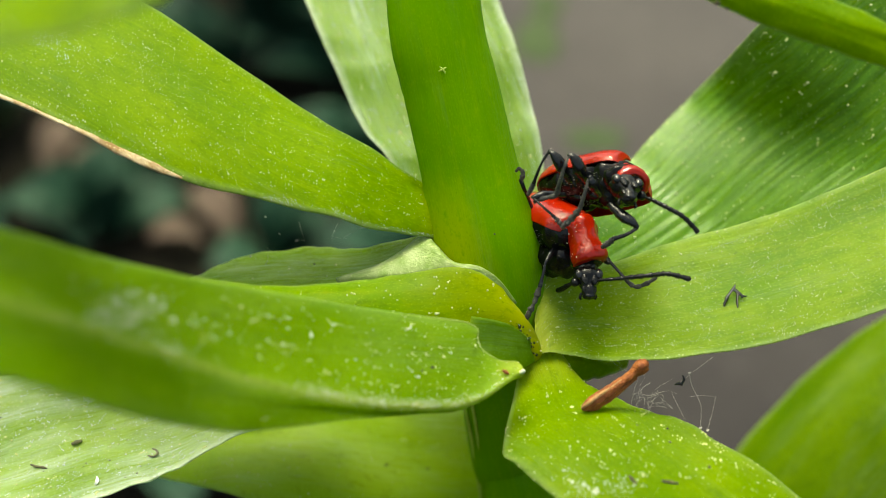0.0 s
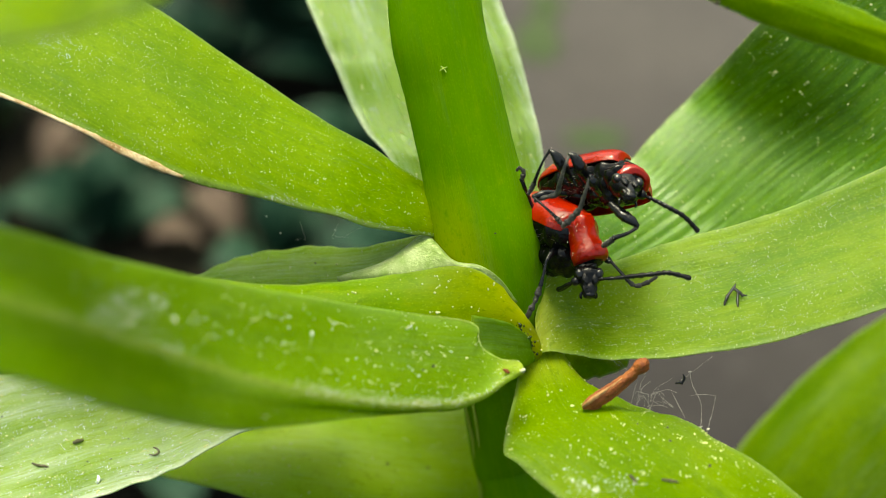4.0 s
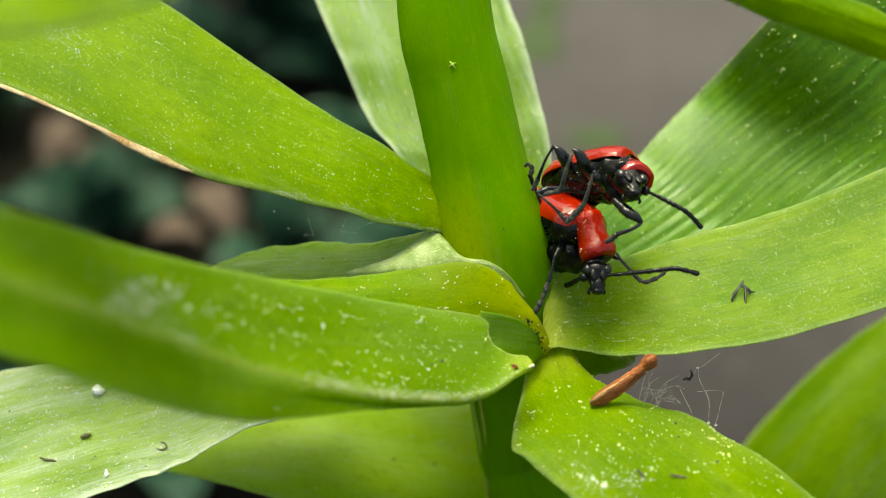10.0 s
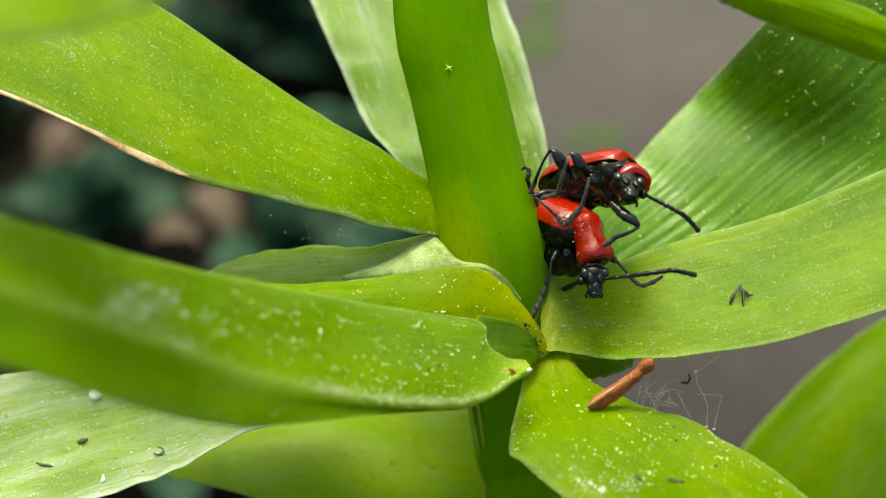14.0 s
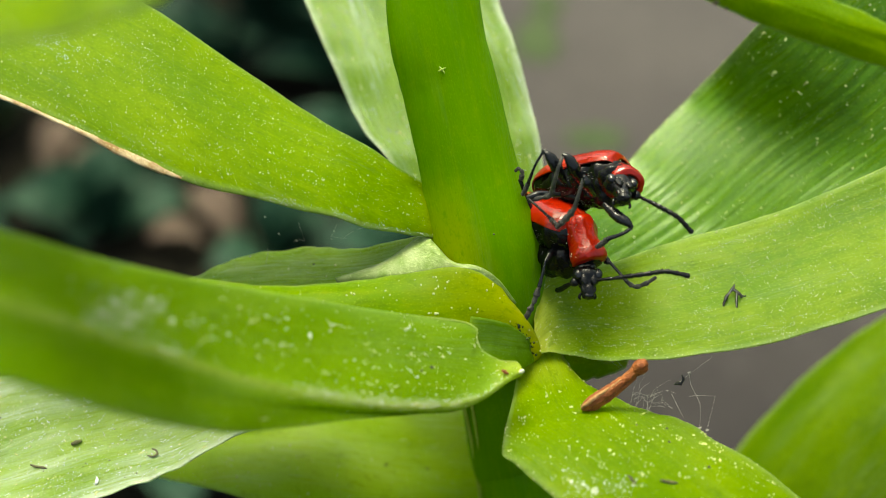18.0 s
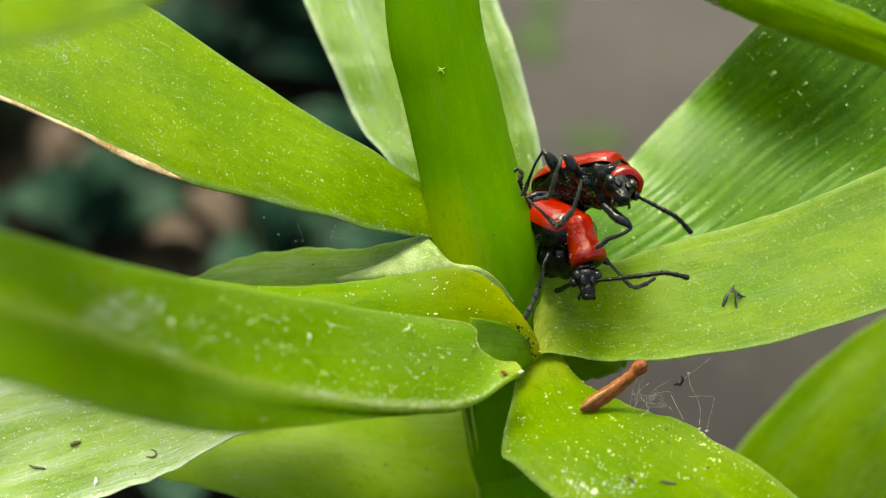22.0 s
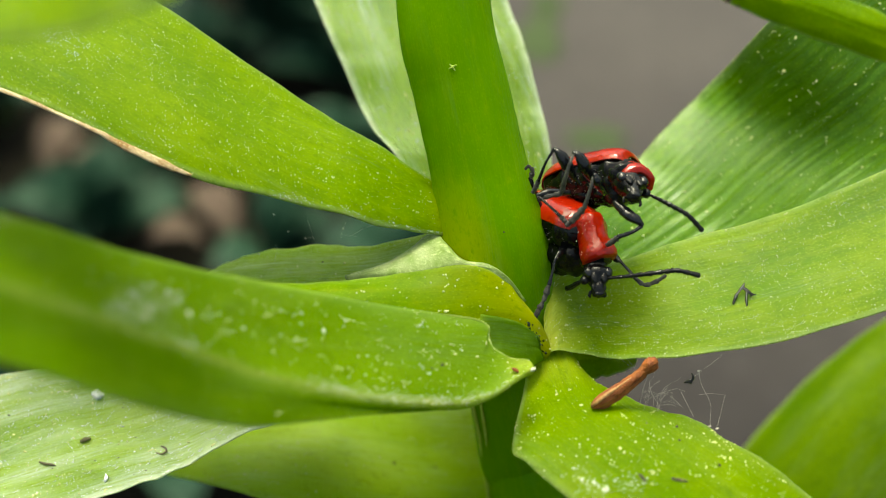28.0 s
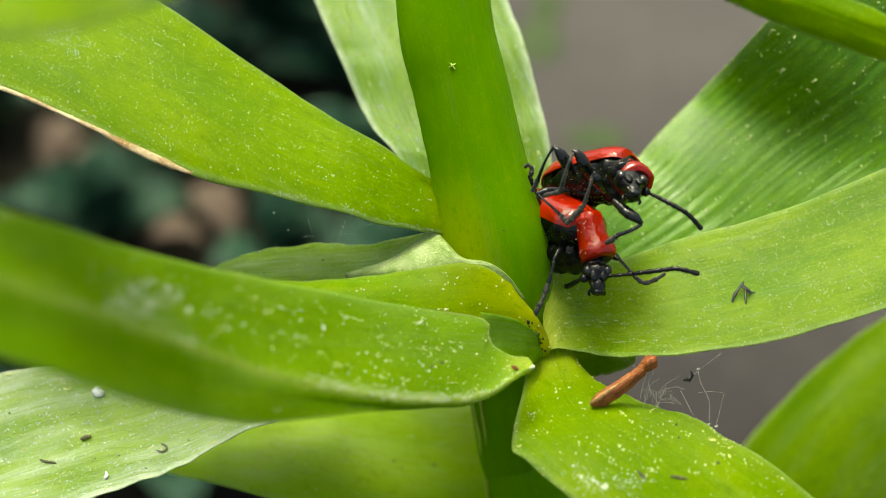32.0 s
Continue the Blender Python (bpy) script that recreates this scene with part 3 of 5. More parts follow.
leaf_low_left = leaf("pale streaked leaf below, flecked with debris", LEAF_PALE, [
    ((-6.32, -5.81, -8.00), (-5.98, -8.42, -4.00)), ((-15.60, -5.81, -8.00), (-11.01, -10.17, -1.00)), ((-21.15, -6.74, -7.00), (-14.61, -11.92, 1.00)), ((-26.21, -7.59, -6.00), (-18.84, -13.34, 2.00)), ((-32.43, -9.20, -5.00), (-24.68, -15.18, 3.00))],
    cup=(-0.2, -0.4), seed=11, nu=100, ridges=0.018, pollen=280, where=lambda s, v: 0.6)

leaf_low = leaf("leaf hanging in the shade below", LEAF_LOW, [
    ((4.47, -9.98, -17.00), (4.08, -17.69, -17.00)), ((-1.68, -9.48, -16.00), (-0.87, -17.71, -12.00)), ((-8.42, -9.36, -15.00), (-6.91, -16.06, -7.00)), ((-13.48, -10.24, -16.00), (-11.66, -14.88, -7.00)), ((-18.76, -12.37, -15.00), (-17.61, -14.15, -10.00)), ((-23.46, -13.50, -15.00), (-22.89, -13.72, -13.00))],
    cup=(1.0, 0.6), seed=12, pollen=220, size=(0.025, 0.05))

leaf_top_left = leaf("leaf close by at the top", LEAF, [
    ((-18.73, 9.65, 22.80), (-17.00, 6.24, 26.80)), ((-16.02, 10.23, 22.00), (-14.26, 6.68, 26.80)), ((-13.15, 10.85, 22.00), (-11.54, 7.21, 26.80)), ((-11.32, 11.26, 22.00), (-9.26, 8.26, 26.00)), ((-9.44, 12.29, 21.20), (-7.42, 10.06, 24.40))],
    cup=(0.6, 0.6), seed=13, pollen=20)

leaf_under = leaf("deep green leaf base in the shade of the node", LEAF, [
    ((5.72, -5.31, -6.00), (5.55, -8.16, -6.00)), ((8.06, -5.98, -6.00), (7.98, -7.75, -5.00)), ((9.69, -6.43, -6.50), (9.69, -7.47, -5.50)), ((10.98, -6.74, -7.00), (10.94, -7.10, -6.50))], cup=(0.3, 0.3), seed=14)

# the whitish skin that joins two leaf bases and runs into the raised scar on the stem
homed(part("leaf_web", blade([((3.89, -2.89, 0.55), (3.70, -3.03, 0.75)), ((2.96, -1.66, 1.00), (2.77, -2.02, 1.20)), ((1.86, -0.90, 1.25), (1.92, -1.47, 1.50)), ((0.57, -0.66, 1.20), (0.84, -1.29, 1.45)), ((-0.30, 0.21, 0.50), (0.06, -1.26, 1.40)),
    ((-1.11, 0.77, -0.40), (-1.26, -1.44, 1.20)), ((-2.57, -0.34, 0.00), (-2.78, -1.57, 1.00)), ((-4.26, -1.19, 0.00), (-4.37, -1.73, 0.60)), ((-5.67, -1.70, -0.40), (-5.65, -1.93, -0.10))], (0.2, 0.25), 0.1, 15, 0.2, 16, 48)[0], LEAF_WEB, lily, "whitish skin between leaf bases"))
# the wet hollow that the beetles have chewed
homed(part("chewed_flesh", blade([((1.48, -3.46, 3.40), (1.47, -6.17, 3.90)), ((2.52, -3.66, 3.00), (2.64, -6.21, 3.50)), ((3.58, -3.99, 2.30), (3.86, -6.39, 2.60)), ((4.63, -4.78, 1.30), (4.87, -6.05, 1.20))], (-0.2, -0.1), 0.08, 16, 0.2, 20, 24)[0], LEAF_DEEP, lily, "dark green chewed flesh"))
# the pale bitten edge of the chewed leaf
grid, normal = GRID[10]
homed(part("bitten_edge", tube([(*(grid[j, 0] + normal[j, 0] * 0.02), 0.008 + 0.018 * (j < 58) + 0.02 * abs(noise.noise(Vector((j * 0.4, 2, 1))))) for j in range(0, 64, 2)], 8, 3, bumps=0.4, seed=4), RIDGE, leaf_chewed, "pale bitten edge"))
tip = [Vector(grid[j, 28] * 0.5 + grid[j, 34] * 0.5) for j in (0, 1, 3)]
homed(part("torn_tip", tube([(*tip[0], 0.08), (*tip[1], 0.11), (*tip[2], 0.05)], 10, 5, bumps=0.5, seed=3), TORN, leaf_chewed, "whitish torn tip"))
# the dead brown margin of the upper leaf
grid, normal = GRID[1]
edge = [(*(grid[j, -1] * 0.9 + grid[j, -2] * 0.1), 0.10 + 0.13 * math.exp(-((j - 51) / 4) ** 2) - 0.07 * (j == 46)) for j in range(46, 73, 2)]
dead = part("dead_margin", tube(edge, 12, 5, flat=0.45, bumps=0.4, seed=9), BROWN, leaf_upper, "dried brown and cream margin")
homed(dead)


def dusting(ob, seed, count, where, size, mat, label, clump=0.3):
    grid, normal = GRID[seed]
    mesh = grains(grid, normal, count, seed * 29 + count, where, size, clump)
    mesh.materials.append(mat)
    dust = new("leaf_grains", mesh)
    dust.parent = ob
    homed(dust)
    return tagged(dust, label, kind="stuff")


SMEAR = spots((0.23, 0.75, 0.07, 0.022), (0.40, 0.785, 0.07, 0.025), (0.47, 0.71, 0.05, 0.02), (0.30, 0.77, 0.10, 0.03))
dusting(leaf_chewed, 10, 60, SMEAR, (0.03, 0.07), DUST, "whitish clumps of pollen")
dusting(leaf_chewed, 10, 900, SMEAR, (0.010, 0.026), DUST, "whitish smudge of pollen")
dusting(leaf_chewed, 10, 60, spots((0.23, 0.68, 0.06, 0.015), (0.13, 0.636, 0.06, 0.02), (0.28, 0.66, 0.05, 0.012), (0.20, 0.59, 0.12, 0.03)), (0.02, 0.05), DUST, "whitish clumps of pollen")
# pale grains put the bright highlight on the fold's ridge
dusting(leaf_chewed, 10, 2400, lambda s, v: math.exp(-((s - 0.465) / 0.028) ** 2) * (0.06 < v < 0.56) * (0.4 + 0.6 * abs(math.sin(v * 40))), (0.007, 0.02), DUST, "pale dust standing in for the highlight along the fold", clump=0.2)
dusting(leaf_chewed, 10, 380, spots((0.485, 0.455, 0.02, 0.022), (0.47, 0.36, 0.025, 0.07)), (0.010, 0.026), DUST, "whitish smudge of pollen")
dusting(leaf_chewed, 10, 45, lambda s, v: (s < 0.48) * max(0, 1 - abs(v - 0.48) * 3), (0.025, 0.045), DUST, "whitish clumps of pollen", clump=0.3)
dusting(leaf_twig, 6, 40, spots((0.275, 0.708, 0.07, 0.025), (0.150, 0.667, 0.08, 0.03), (0.125, 0.625, 0.05, 0.02)), (0.04, 0.09), DUST, "whitish clumps of pollen")
dusting(leaf_twig, 6, 220, spots((0.275, 0.708, 0.07, 0.025), (0.150, 0.667, 0.08, 0.03)), (0.012, 0.035), DUST, "whitish smudge of pollen")
dusting(leaf_low_left, 11, 2600, lambda s, v: 0.25 + 0.75 * s, (0.012, 0.032), WHITE, "white flecks", clump=0.3)
dusting(leaf_low_left, 11, 40, spots((*(0.140, 0.639), 0.06, 0.04), (*(0.000, 0.708), 0.06, 0.05)), (0.035, 0.06), POLLEN, "yellow pollen grains", clump=0.3)
# scuffed patch; its sheen is added as white grains too
dusting(leaf_upper, 1, 420, spots((0.60, 0.83, 0.05, 0.012), (0.65, 0.81, 0.05, 0.012), (0.55, 0.85, 0.06, 0.010), (0.56, 0.80, 0.02, 0.03)), (0.010, 0.028), WHITE, "whitish scuffs and sheen set as white grains", clump=0.3)
# the bluish-white sheen of this margin, put in as white grains
dusting(leaf_upper, 1, 700, lambda s, v: (s > 0.955) * (0.06 < v < 0.52) * (0.3 + 0.7 * abs(math.sin(v * 37))), (0.008, 0.020), WHITE, "white grains standing in for sheen at the margin", clump=0.2)
dusting(leaf_behind, 2, 900, lambda s, v: 0.7, (0.014, 0.03), WHITE, "white flecks", clump=0.3)


def margin_teeth(ob, seed, side, low, high, gap=0.32):
    """The fine row of clear papillae along a leaf margin."""
    grid, normal = GRID[seed]
    rng = random.Random(seed * 7 + side)
    rim, inner = grid[:, side], grid[:, 2 if side == 0 else -3]
    bm = bmesh.new()
    run, j = 0.0, low
    while j < high - 1:
        step = np.linalg.norm(rim[j + 1] - rim[j])
        run += step
        while run > gap:
            run -= gap * rng.uniform(0.6, 1.5)
            a = rim[j] + (rim[j + 1] - rim[j]) * rng.random()
            out = a - inner[j]
            out = Vector(out / (np.linalg.norm(out) + 1e-9))
            r = rng.uniform(0.014, 0.032)
            spot = (Vector(a) + out * r * 0.7) / 1000
            turn = out.to_track_quat("X", "Z").to_matrix().to_4x4()
            bmesh.ops.create_icosphere(bm, subdivisions=1, radius=r / 1000, matrix=Matrix.Translation(spot) @ turn @ Matrix.Diagonal((rng.uniform(1.0, 1.8), 0.9, 0.9, 1)))
        j += 1
    teeth = homed(part("margin_teeth", bm, TOOTH, ob, "tiny pale teeth along the margin"))
    return tagged(teeth, kind="stuff")


for ob, seed, side, low, high in ((leaf_twig, 6, 0, 2, 72), (leaf_twig, 6, -1, 2, 72), (leaf_right, 4, -1, 10, 72), (leaf_right_back, 3, 0, 8, 60)):
    margin_teeth(ob, seed, side, low, high)
# pale scuffs that follow the veins, also standing in for specular sparkle
for ob, seed, count in ((leaf_right, 4, 2600), (leaf_right_back, 3, 1200), (leaf_upper, 1, 900), (leaf_tucked, 9, 700), (leaf_low, 12, 900), (leaf_low_left, 11, 1500)):
    dusting(ob, seed, count, lambda s, v: 1.0 * (noise.noise(Vector((s * 34, v * 7, 2.5))) > 0.22) * (noise.noise(Vector((s * 4, v * 5, 8.5))) > -0.05), (0.005, 0.013), DUST, "pale scuffs and painted sparkle along the veins", clump=0.4)
# a finer dusting over the leaves that lie in focus
for ob, seed, count in ((leaf_upper, 1, 2200), (leaf_right, 4, 1500), (leaf_right_back, 3, 700), (leaf_low_left, 11, 900), (leaf_twig, 6, 700), (leaf_behind, 2, 600), (leaf_chewed, 10, 300)):
    dusting(ob, seed, count, (lambda s, v: 0.3 + 0.7 * v) if seed != 10 else (lambda s, v: max(0, 0.8 - v)), (0.011, 0.024), POLLEN, "fine yellow pollen dust", clump=0.05)


# ---- the beetles
def basis(forward, dorsal):
    f = Vector(forward).normalized()
    d = Vector(dorsal)
    d = (d - f * d.dot(f)).normalized()
    return Matrix((f, d.cross(f), d)).transposed()


def lump(at, frame3, rows, nu=28, steps=6, sectors=(0, 360), shell=0.0, seed=0, bumps=0.0, rings=0.0):
    """A body form along its axis: rows of (x, half width, rise, fall) in mm; sectors in degrees round from one side over the back."""
    n = (len(rows) - 1) * steps
    full = sectors[1] - sectors[0] >= 360
    bm = bmesh.new()
    at = Vector(at)

    def ring(scale):
        out = []
        for j in range(n + 1):
            x, w, up, down = spline(rows, j / n)
            row = []
            for i in range(nu if full else nu + 1):
                a = radians(sectors[0] + (sectors[1] - sectors[0]) * i / nu)
                c, s = math.cos(a), math.sin(a)
                w1, h1 = max(w - scale, 0.01), max((up if s > 0 else down) - scale, 0.01)
                b = 1 + bumps * noise.noise(Vector((c * 2 + seed, s * 2, x * 1.5))) + 0.35 * bumps * noise.noise(Vector((c * 7, s * 7 + seed, x * 6))) + rings * abs(math.sin(x * 4.2))
                row.append(bm.verts.new((at + frame3 @ Vector((x, c * w1 * b, s * h1 * b))) / 1000))
            out.append(row)
        return out

    def skin(rows_, flip=False):
        m = len(rows_[0])
        for a, b in zip(rows_, rows_[1:]):
            for i in range(m if full else m - 1):
                q = (a[i], a[(i + 1) % m], b[(i + 1) % m], b[i])
                bm.faces.new(q[::-1] if flip else q)

    outer = ring(0)
    skin(outer)
    if full:
        bm.faces.new(outer[0])
        bm.faces.new(outer[-1][::-1])
    else:
        inner = ring(shell)
        skin(inner, True)
        for j in range(n):
            for i in (0, nu):
                bm.faces.new((outer[j][i], outer[j + 1][i], inner[j + 1][i], inner[j][i]))
        for i in range(nu):
            for j in (0, n):
                bm.faces.new((outer[j][i], outer[j][i + 1], inner[j][i + 1], inner[j][i]))
    bmesh.ops.recalc_face_normals(bm, faces=bm.faces)
    return bm


ELYTRON = [(2.5, 0.9, 0.75, 0.2), (2.35, 1.45, 1.05, 0.2), (1.8, 1.75, 1.25, 0.2), (0.8, 1.82, 1.35, 0.2), (-0.4, 1.92, 1.38, 0.2), (-1.6, 1.80, 1.25, 0.2), (-2.5, 1.36, 0.95, 0.2), (-3.0, 0.7, 0.5, 0.15), (-3.2, 0.08, 0.1, 0.1)]
UNDER = [(2.7, 0.6, 0.4, 0.6), (2.3, 1.3, 0.5, 1.2), (1.2, 1.62, 0.6, 1.45), (0, 1.70, 0.6, 1.3), (-1.4, 1.60, 0.6, 1.1), (-2.5, 1.12, 0.5, 0.75), (-2.95, 0.4, 0.3, 0.3)]
PRONOTUM = [(1.32, 0.70, 0.62, 0.6), (1.2, 0.95, 0.86, 0.8), (0.85, 1.02, 0.97, 0.88), (0.45, 0.93, 0.90, 0.82), (0.1, 0.82, 0.84, 0.8), (-0.4, 0.80, 0.86, 0.8), (-0.9, 0.86, 0.9, 0.8), (-1.25, 0.78, 0.8, 0.7), (-1.35, 0.6, 0.6, 0.5)]
HEAD = [(1.12, 0.14, 0.12, 0.16), (1.0, 0.28, 0.24, 0.30), (0.72, 0.36, 0.36, 0.42), (0.42, 0.44, 0.40, 0.48), (0.1, 0.66, 0.56, 0.6), (-0.2, 0.74, 0.64, 0.64), (-0.45, 0.62, 0.54, 0.58), (-0.65, 0.60, 0.52, 0.56), (-1.0, 0.56, 0.46, 0.5)]


def shifted(ob, place):
    """Moves a mesh built in the site's frame into its thing's own."""
    ob.data.transform(place.inverted())
    return ob


def beetle(label, at, rear, thorax, face, legs, feelers, chest_at=None, big=1.0):
    place = Matrix.Translation(Vector(at) / 1000)
    top = thing("scarlet_beetle", at, label, "beetle", "pair of beetles")

    def own(name, bm, mat, parent=None, note=""):
        return shifted(part(name, bm, mat, parent or top, note), place)

    centre, b = rear
    case = own("left_wing_case", lump(centre, b, ELYTRON, 26, 9, sectors=(-5, 89.2), shell=0.12, bumps=0.03, seed=4), RED, note="glossy scarlet wing case")
    own("right_wing_case", lump(centre, b, ELYTRON, 26, 9, sectors=(90.8, 185), shell=0.12, bumps=0.03, seed=8), RED, note="glossy scarlet wing case")
    own("abdomen", lump(centre, b, UNDER, 36, 10, bumps=0.16, seed=1, rings=0.035), BLACK, note="black underside with fine grey down")
    for k in range(6):
        rows = []
        for q in range(4):
            x = 0.75 - 0.55 * k - 0.2 * q
            w, up, down = (float(np.interp(-x, [-r[0] for r in UNDER], [r[i] for r in UNDER])) for i in (1, 2, 3))
            grow = 0.99 + 0.03 * q - 0.05 * (q == 3)
            rows.append((x, w * grow, up, down * grow))
        own("belly_plate", lump(centre, b, rows, 26, 4, sectors=(196, 344), shell=0.06, bumps=0.10, seed=k), BLACK)
    rng = random.Random(31)
    down = bmesh.new()
    for _ in range(420):
        x, a = rng.uniform(-2.6, 2.2), radians(rng.uniform(195, 345))
        w, fall = (float(np.interp(-x, [-r[0] for r in UNDER], [r[i] for r in UNDER])) for i in (1, 3))
        d = Vector((-0.7, math.cos(a) + rng.gauss(0, 0.2), math.sin(a) + rng.gauss(0, 0.2))).normalized()
        root = Vector((x, math.cos(a) * w * 1.02, math.sin(a) * fall * 1.02))
        side = d.orthogonal().normalized() * 0.009
        v = [down.verts.new((Vector(centre) + b @ q) / 1000) for q in (root + side, root - side, root + d.cross(side), root + d * rng.uniform(0.10, 0.2))]
        for f in ((0, 1, 3), (1, 2, 3), (2, 0, 3)):
            down.faces.new([v[i] for i in f])
    own("belly_down", down, DOWN, note="fine grey down")
    chest = Vector(chest_at) if chest_at else Vector(centre) + b @ Vector((2.0, 0, -0.5))
    own("chest", lump(chest, b, [(1.4, 0.4, 0.4, 0.4), (1.0, 0.95, 0.9, 0.9), (0, 1.25, 1.15, 1.3), (-0.8, 1.05, 0.9, 1.05), (-1.2, 0.3, 0.3, 0.4)], 30, bumps=0.2, seed=6), BLACK)
    for k in range(3):
        for side in (1, -1):
            hip = Vector(centre) + b @ Vector((2.1 - 1.25 * k, side * 0.52, -1.42 + 0.16 * k))
            own("coxa", lump(hip, b, [(0.5, 0.08, 0.08, 0.08), (0.35, 0.26, 0.22, 0.24), (0, 0.34, 0.24, 0.28), (-0.35, 0.26, 0.22, 0.2), (-0.5, 0.08, 0.08, 0.08)], 16, 5, bumps=0.5, seed=k * 3 + side), BLACK)
    centre, b = thorax
    own("pronotum", lump(centre, b, PRONOTUM, 40, 9, sectors=(-25, 205), shell=0.15, bumps=0.06, seed=5), RED, note="glossy scarlet neck shield")
    own("breast", lump(centre, b, [(x, w * 0.93, u * 0.9, d * 0.95) for x, w, u, d in PRONOTUM], 24, bumps=0.15, seed=2), BLACK)
    centre, b = face
    b = b * big
    own("neck", lump(Vector(centre) - b @ Vector((0.95, 0, 0)), b, [(0.3, 0.6, 0.5, 0.5), (0.15, 0.8, 0.7, 0.7), (-0.15, 0.82, 0.72, 0.7), (-0.35, 0.6, 0.5, 0.5)], 26, 5, bumps=0.2, seed=9), BLACK)
    head = own("head", lump(centre, b, HEAD, 26, bumps=0.12, seed=3), BLACK, note="black head")
    for side in (1, -1):
        eye = Vector(centre) + b @ Vector((-0.1, side * 0.52, 0.34))
        own("eye", lump(eye, b, [(0.3, 0.03, 0.03, 0.03), (0.24, 0.16, 0.16, 0.16), (0, 0.25, 0.25, 0.25), (-0.24, 0.16, 0.16, 0.16), (-0.3, 0.03, 0.03, 0.03)], 14, 4), EYE_MAT, head)
        brow = Vector(centre) + b @ Vector((0.18, side * 0.24, 0.42))
        own("brow", lump(brow, b, [(0.36, 0.03, 0.03, 0.03), (0.22, 0.15, 0.09, 0.12), (0, 0.20, 0.13, 0.16), (-0.22, 0.16, 0.10, 0.12), (-0.36, 0.03, 0.03, 0.03)], 14, 4, bumps=0.15), BLACK, head)
        cheek = Vector(centre) + b @ Vector((0.62, side * 0.26, 0.16))
        own("cheek", lump(cheek, b, [(0.26, 0.03, 0.03, 0.03), (0.15, 0.10, 0.08, 0.10), (0, 0.13, 0.10, 0.12), (-0.15, 0.10, 0.08, 0.10), (-0.26, 0.03, 0.03, 0.03)], 12, 4, bumps=0.2), BLACK, head)
        jaw = Vector(centre) + b @ Vector((0.86, side * 0.16, -0.05))
        own("jaw", tube([(*jaw, 0.19), (*(jaw + b @ Vector((0.08, side * 0.02, -0.03))), 0.18), (*(jaw + b @ Vector((0.15, -side * 0.08, -0.05))), 0.12)], 8, 4), BLACK, head)
        palp = Vector(centre) + b @ Vector((0.7, side * 0.34, -0.2))
        own("palp", tube([(*palp, 0.07), (*(palp + b @ Vector((0.18, side * 0.08, -0.12))), 0.08), (*(palp + b @ Vector((0.28, side * 0.02, -0.2))), 0.05)], 8, 4), BLACK, head)
    lip = Vector(centre) + b @ Vector((0.98, 0, 0.12))
    own("lip", lump(lip, b, [(0.16, 0.04, 0.03, 0.03), (0.1, 0.22, 0.1, 0.1), (0, 0.27, 0.13, 0.12), (-0.12, 0.2, 0.1, 0.1), (-0.18, 0.04, 0.03, 0.03)], 14, 4), LEG, head)
    rng = random.Random(len(legs))
    flecks = bmesh.new()
    for spot, frame3, tall in ((rear[0], rear[1], 1.45), (thorax[0], thorax[1], 0.95)):
        for _ in range(16):
            a = rng.uniform(0.1, 3.0)
            x = rng.uniform(-1.0, 1.0)
            q = Vector(spot) + frame3 @ Vector((x, math.cos(a) * tall * 1.12, math.sin(a) * tall * 0.97))
            bmesh.ops.create_icosphere(flecks, subdivisions=1, radius=rng.uniform(0.016, 0.034) / 1000, matrix=Matrix.Translation(q / 1000))
    own("pollen", flecks, DUST, note="pale pollen specks")
    for rows in legs:
        leg = None
        for name, mat, run in rows:
            if name == "tarsus":
                for k in range(4):
                    q = [spline(run, (k + u) / 4) for u in (0, 0.45, 0.85, 1)]
                    own(name, tube([(*p[:3], p[3] * g) for p, g in zip(q, (0.7, 0.92, 1.05, 0.65))], 10, 4, bumps=0.25, seed=k), mat, leg)
                continue
            n = 2 * len(run)
            swell = (lambda u: 0.78 + 0.2 * math.sin(math.pi * min(1, u * 1.1)) ** 1.5) if name == "femur" else (lambda u: 0.62 + 0.28 * u ** 2)
            ob = own(name, tube([(*q[:3], q[3] * swell(i / n)) for i, q in ((i, spline(run, i / n)) for i in range(n + 1))], 12, 5, flat=0.8, bumps=0.16, seed=len(run)), mat, leg or top)
            leg = leg or ob
    bristles = bmesh.new()
    for rows in legs:
        for name, mat, run in rows[1:]:
            for _ in range(26):
                k = rng.random()
                q = spline(run, k)
                d = Vector((rng.gauss(0, 1), rng.gauss(0, 1), rng.gauss(0, 0.7))).normalized()
                a = Vector(q[:3]) + d * q[3] * 0.8
                tip = a + d * rng.uniform(0.05, 0.12)
                side = d.orthogonal().normalized() * 0.012
                v = [bristles.verts.new(w / 1000) for w in (a + side, a - side, a + d.cross(side), tip)]
                for f in ((0, 1, 3), (1, 2, 3), (2, 0, 3)):
                    bristles.faces.new([v[i] for i in f])
    own("bristles", bristles, DOWN, note="fine pale bristles")
    made = []
    for run in feelers:
        root = Vector(run[0])
        own("antenna_socket", lump(root, b, [(0.24, 0.02, 0.02, 0.02), (0.16, 0.17, 0.17, 0.17), (0, 0.23, 0.23, 0.23), (-0.16, 0.17, 0.17, 0.17), (-0.24, 0.02, 0.02, 0.02)], 12, 4, bumps=0.2), BLACK, head)
        whole = None
        n = 11
        for k in range(n):
            a, c = spline(run, k / n), spline(run, (k + 1) / n)
            r = 0.085 + 0.05 * min(1, k / 4)
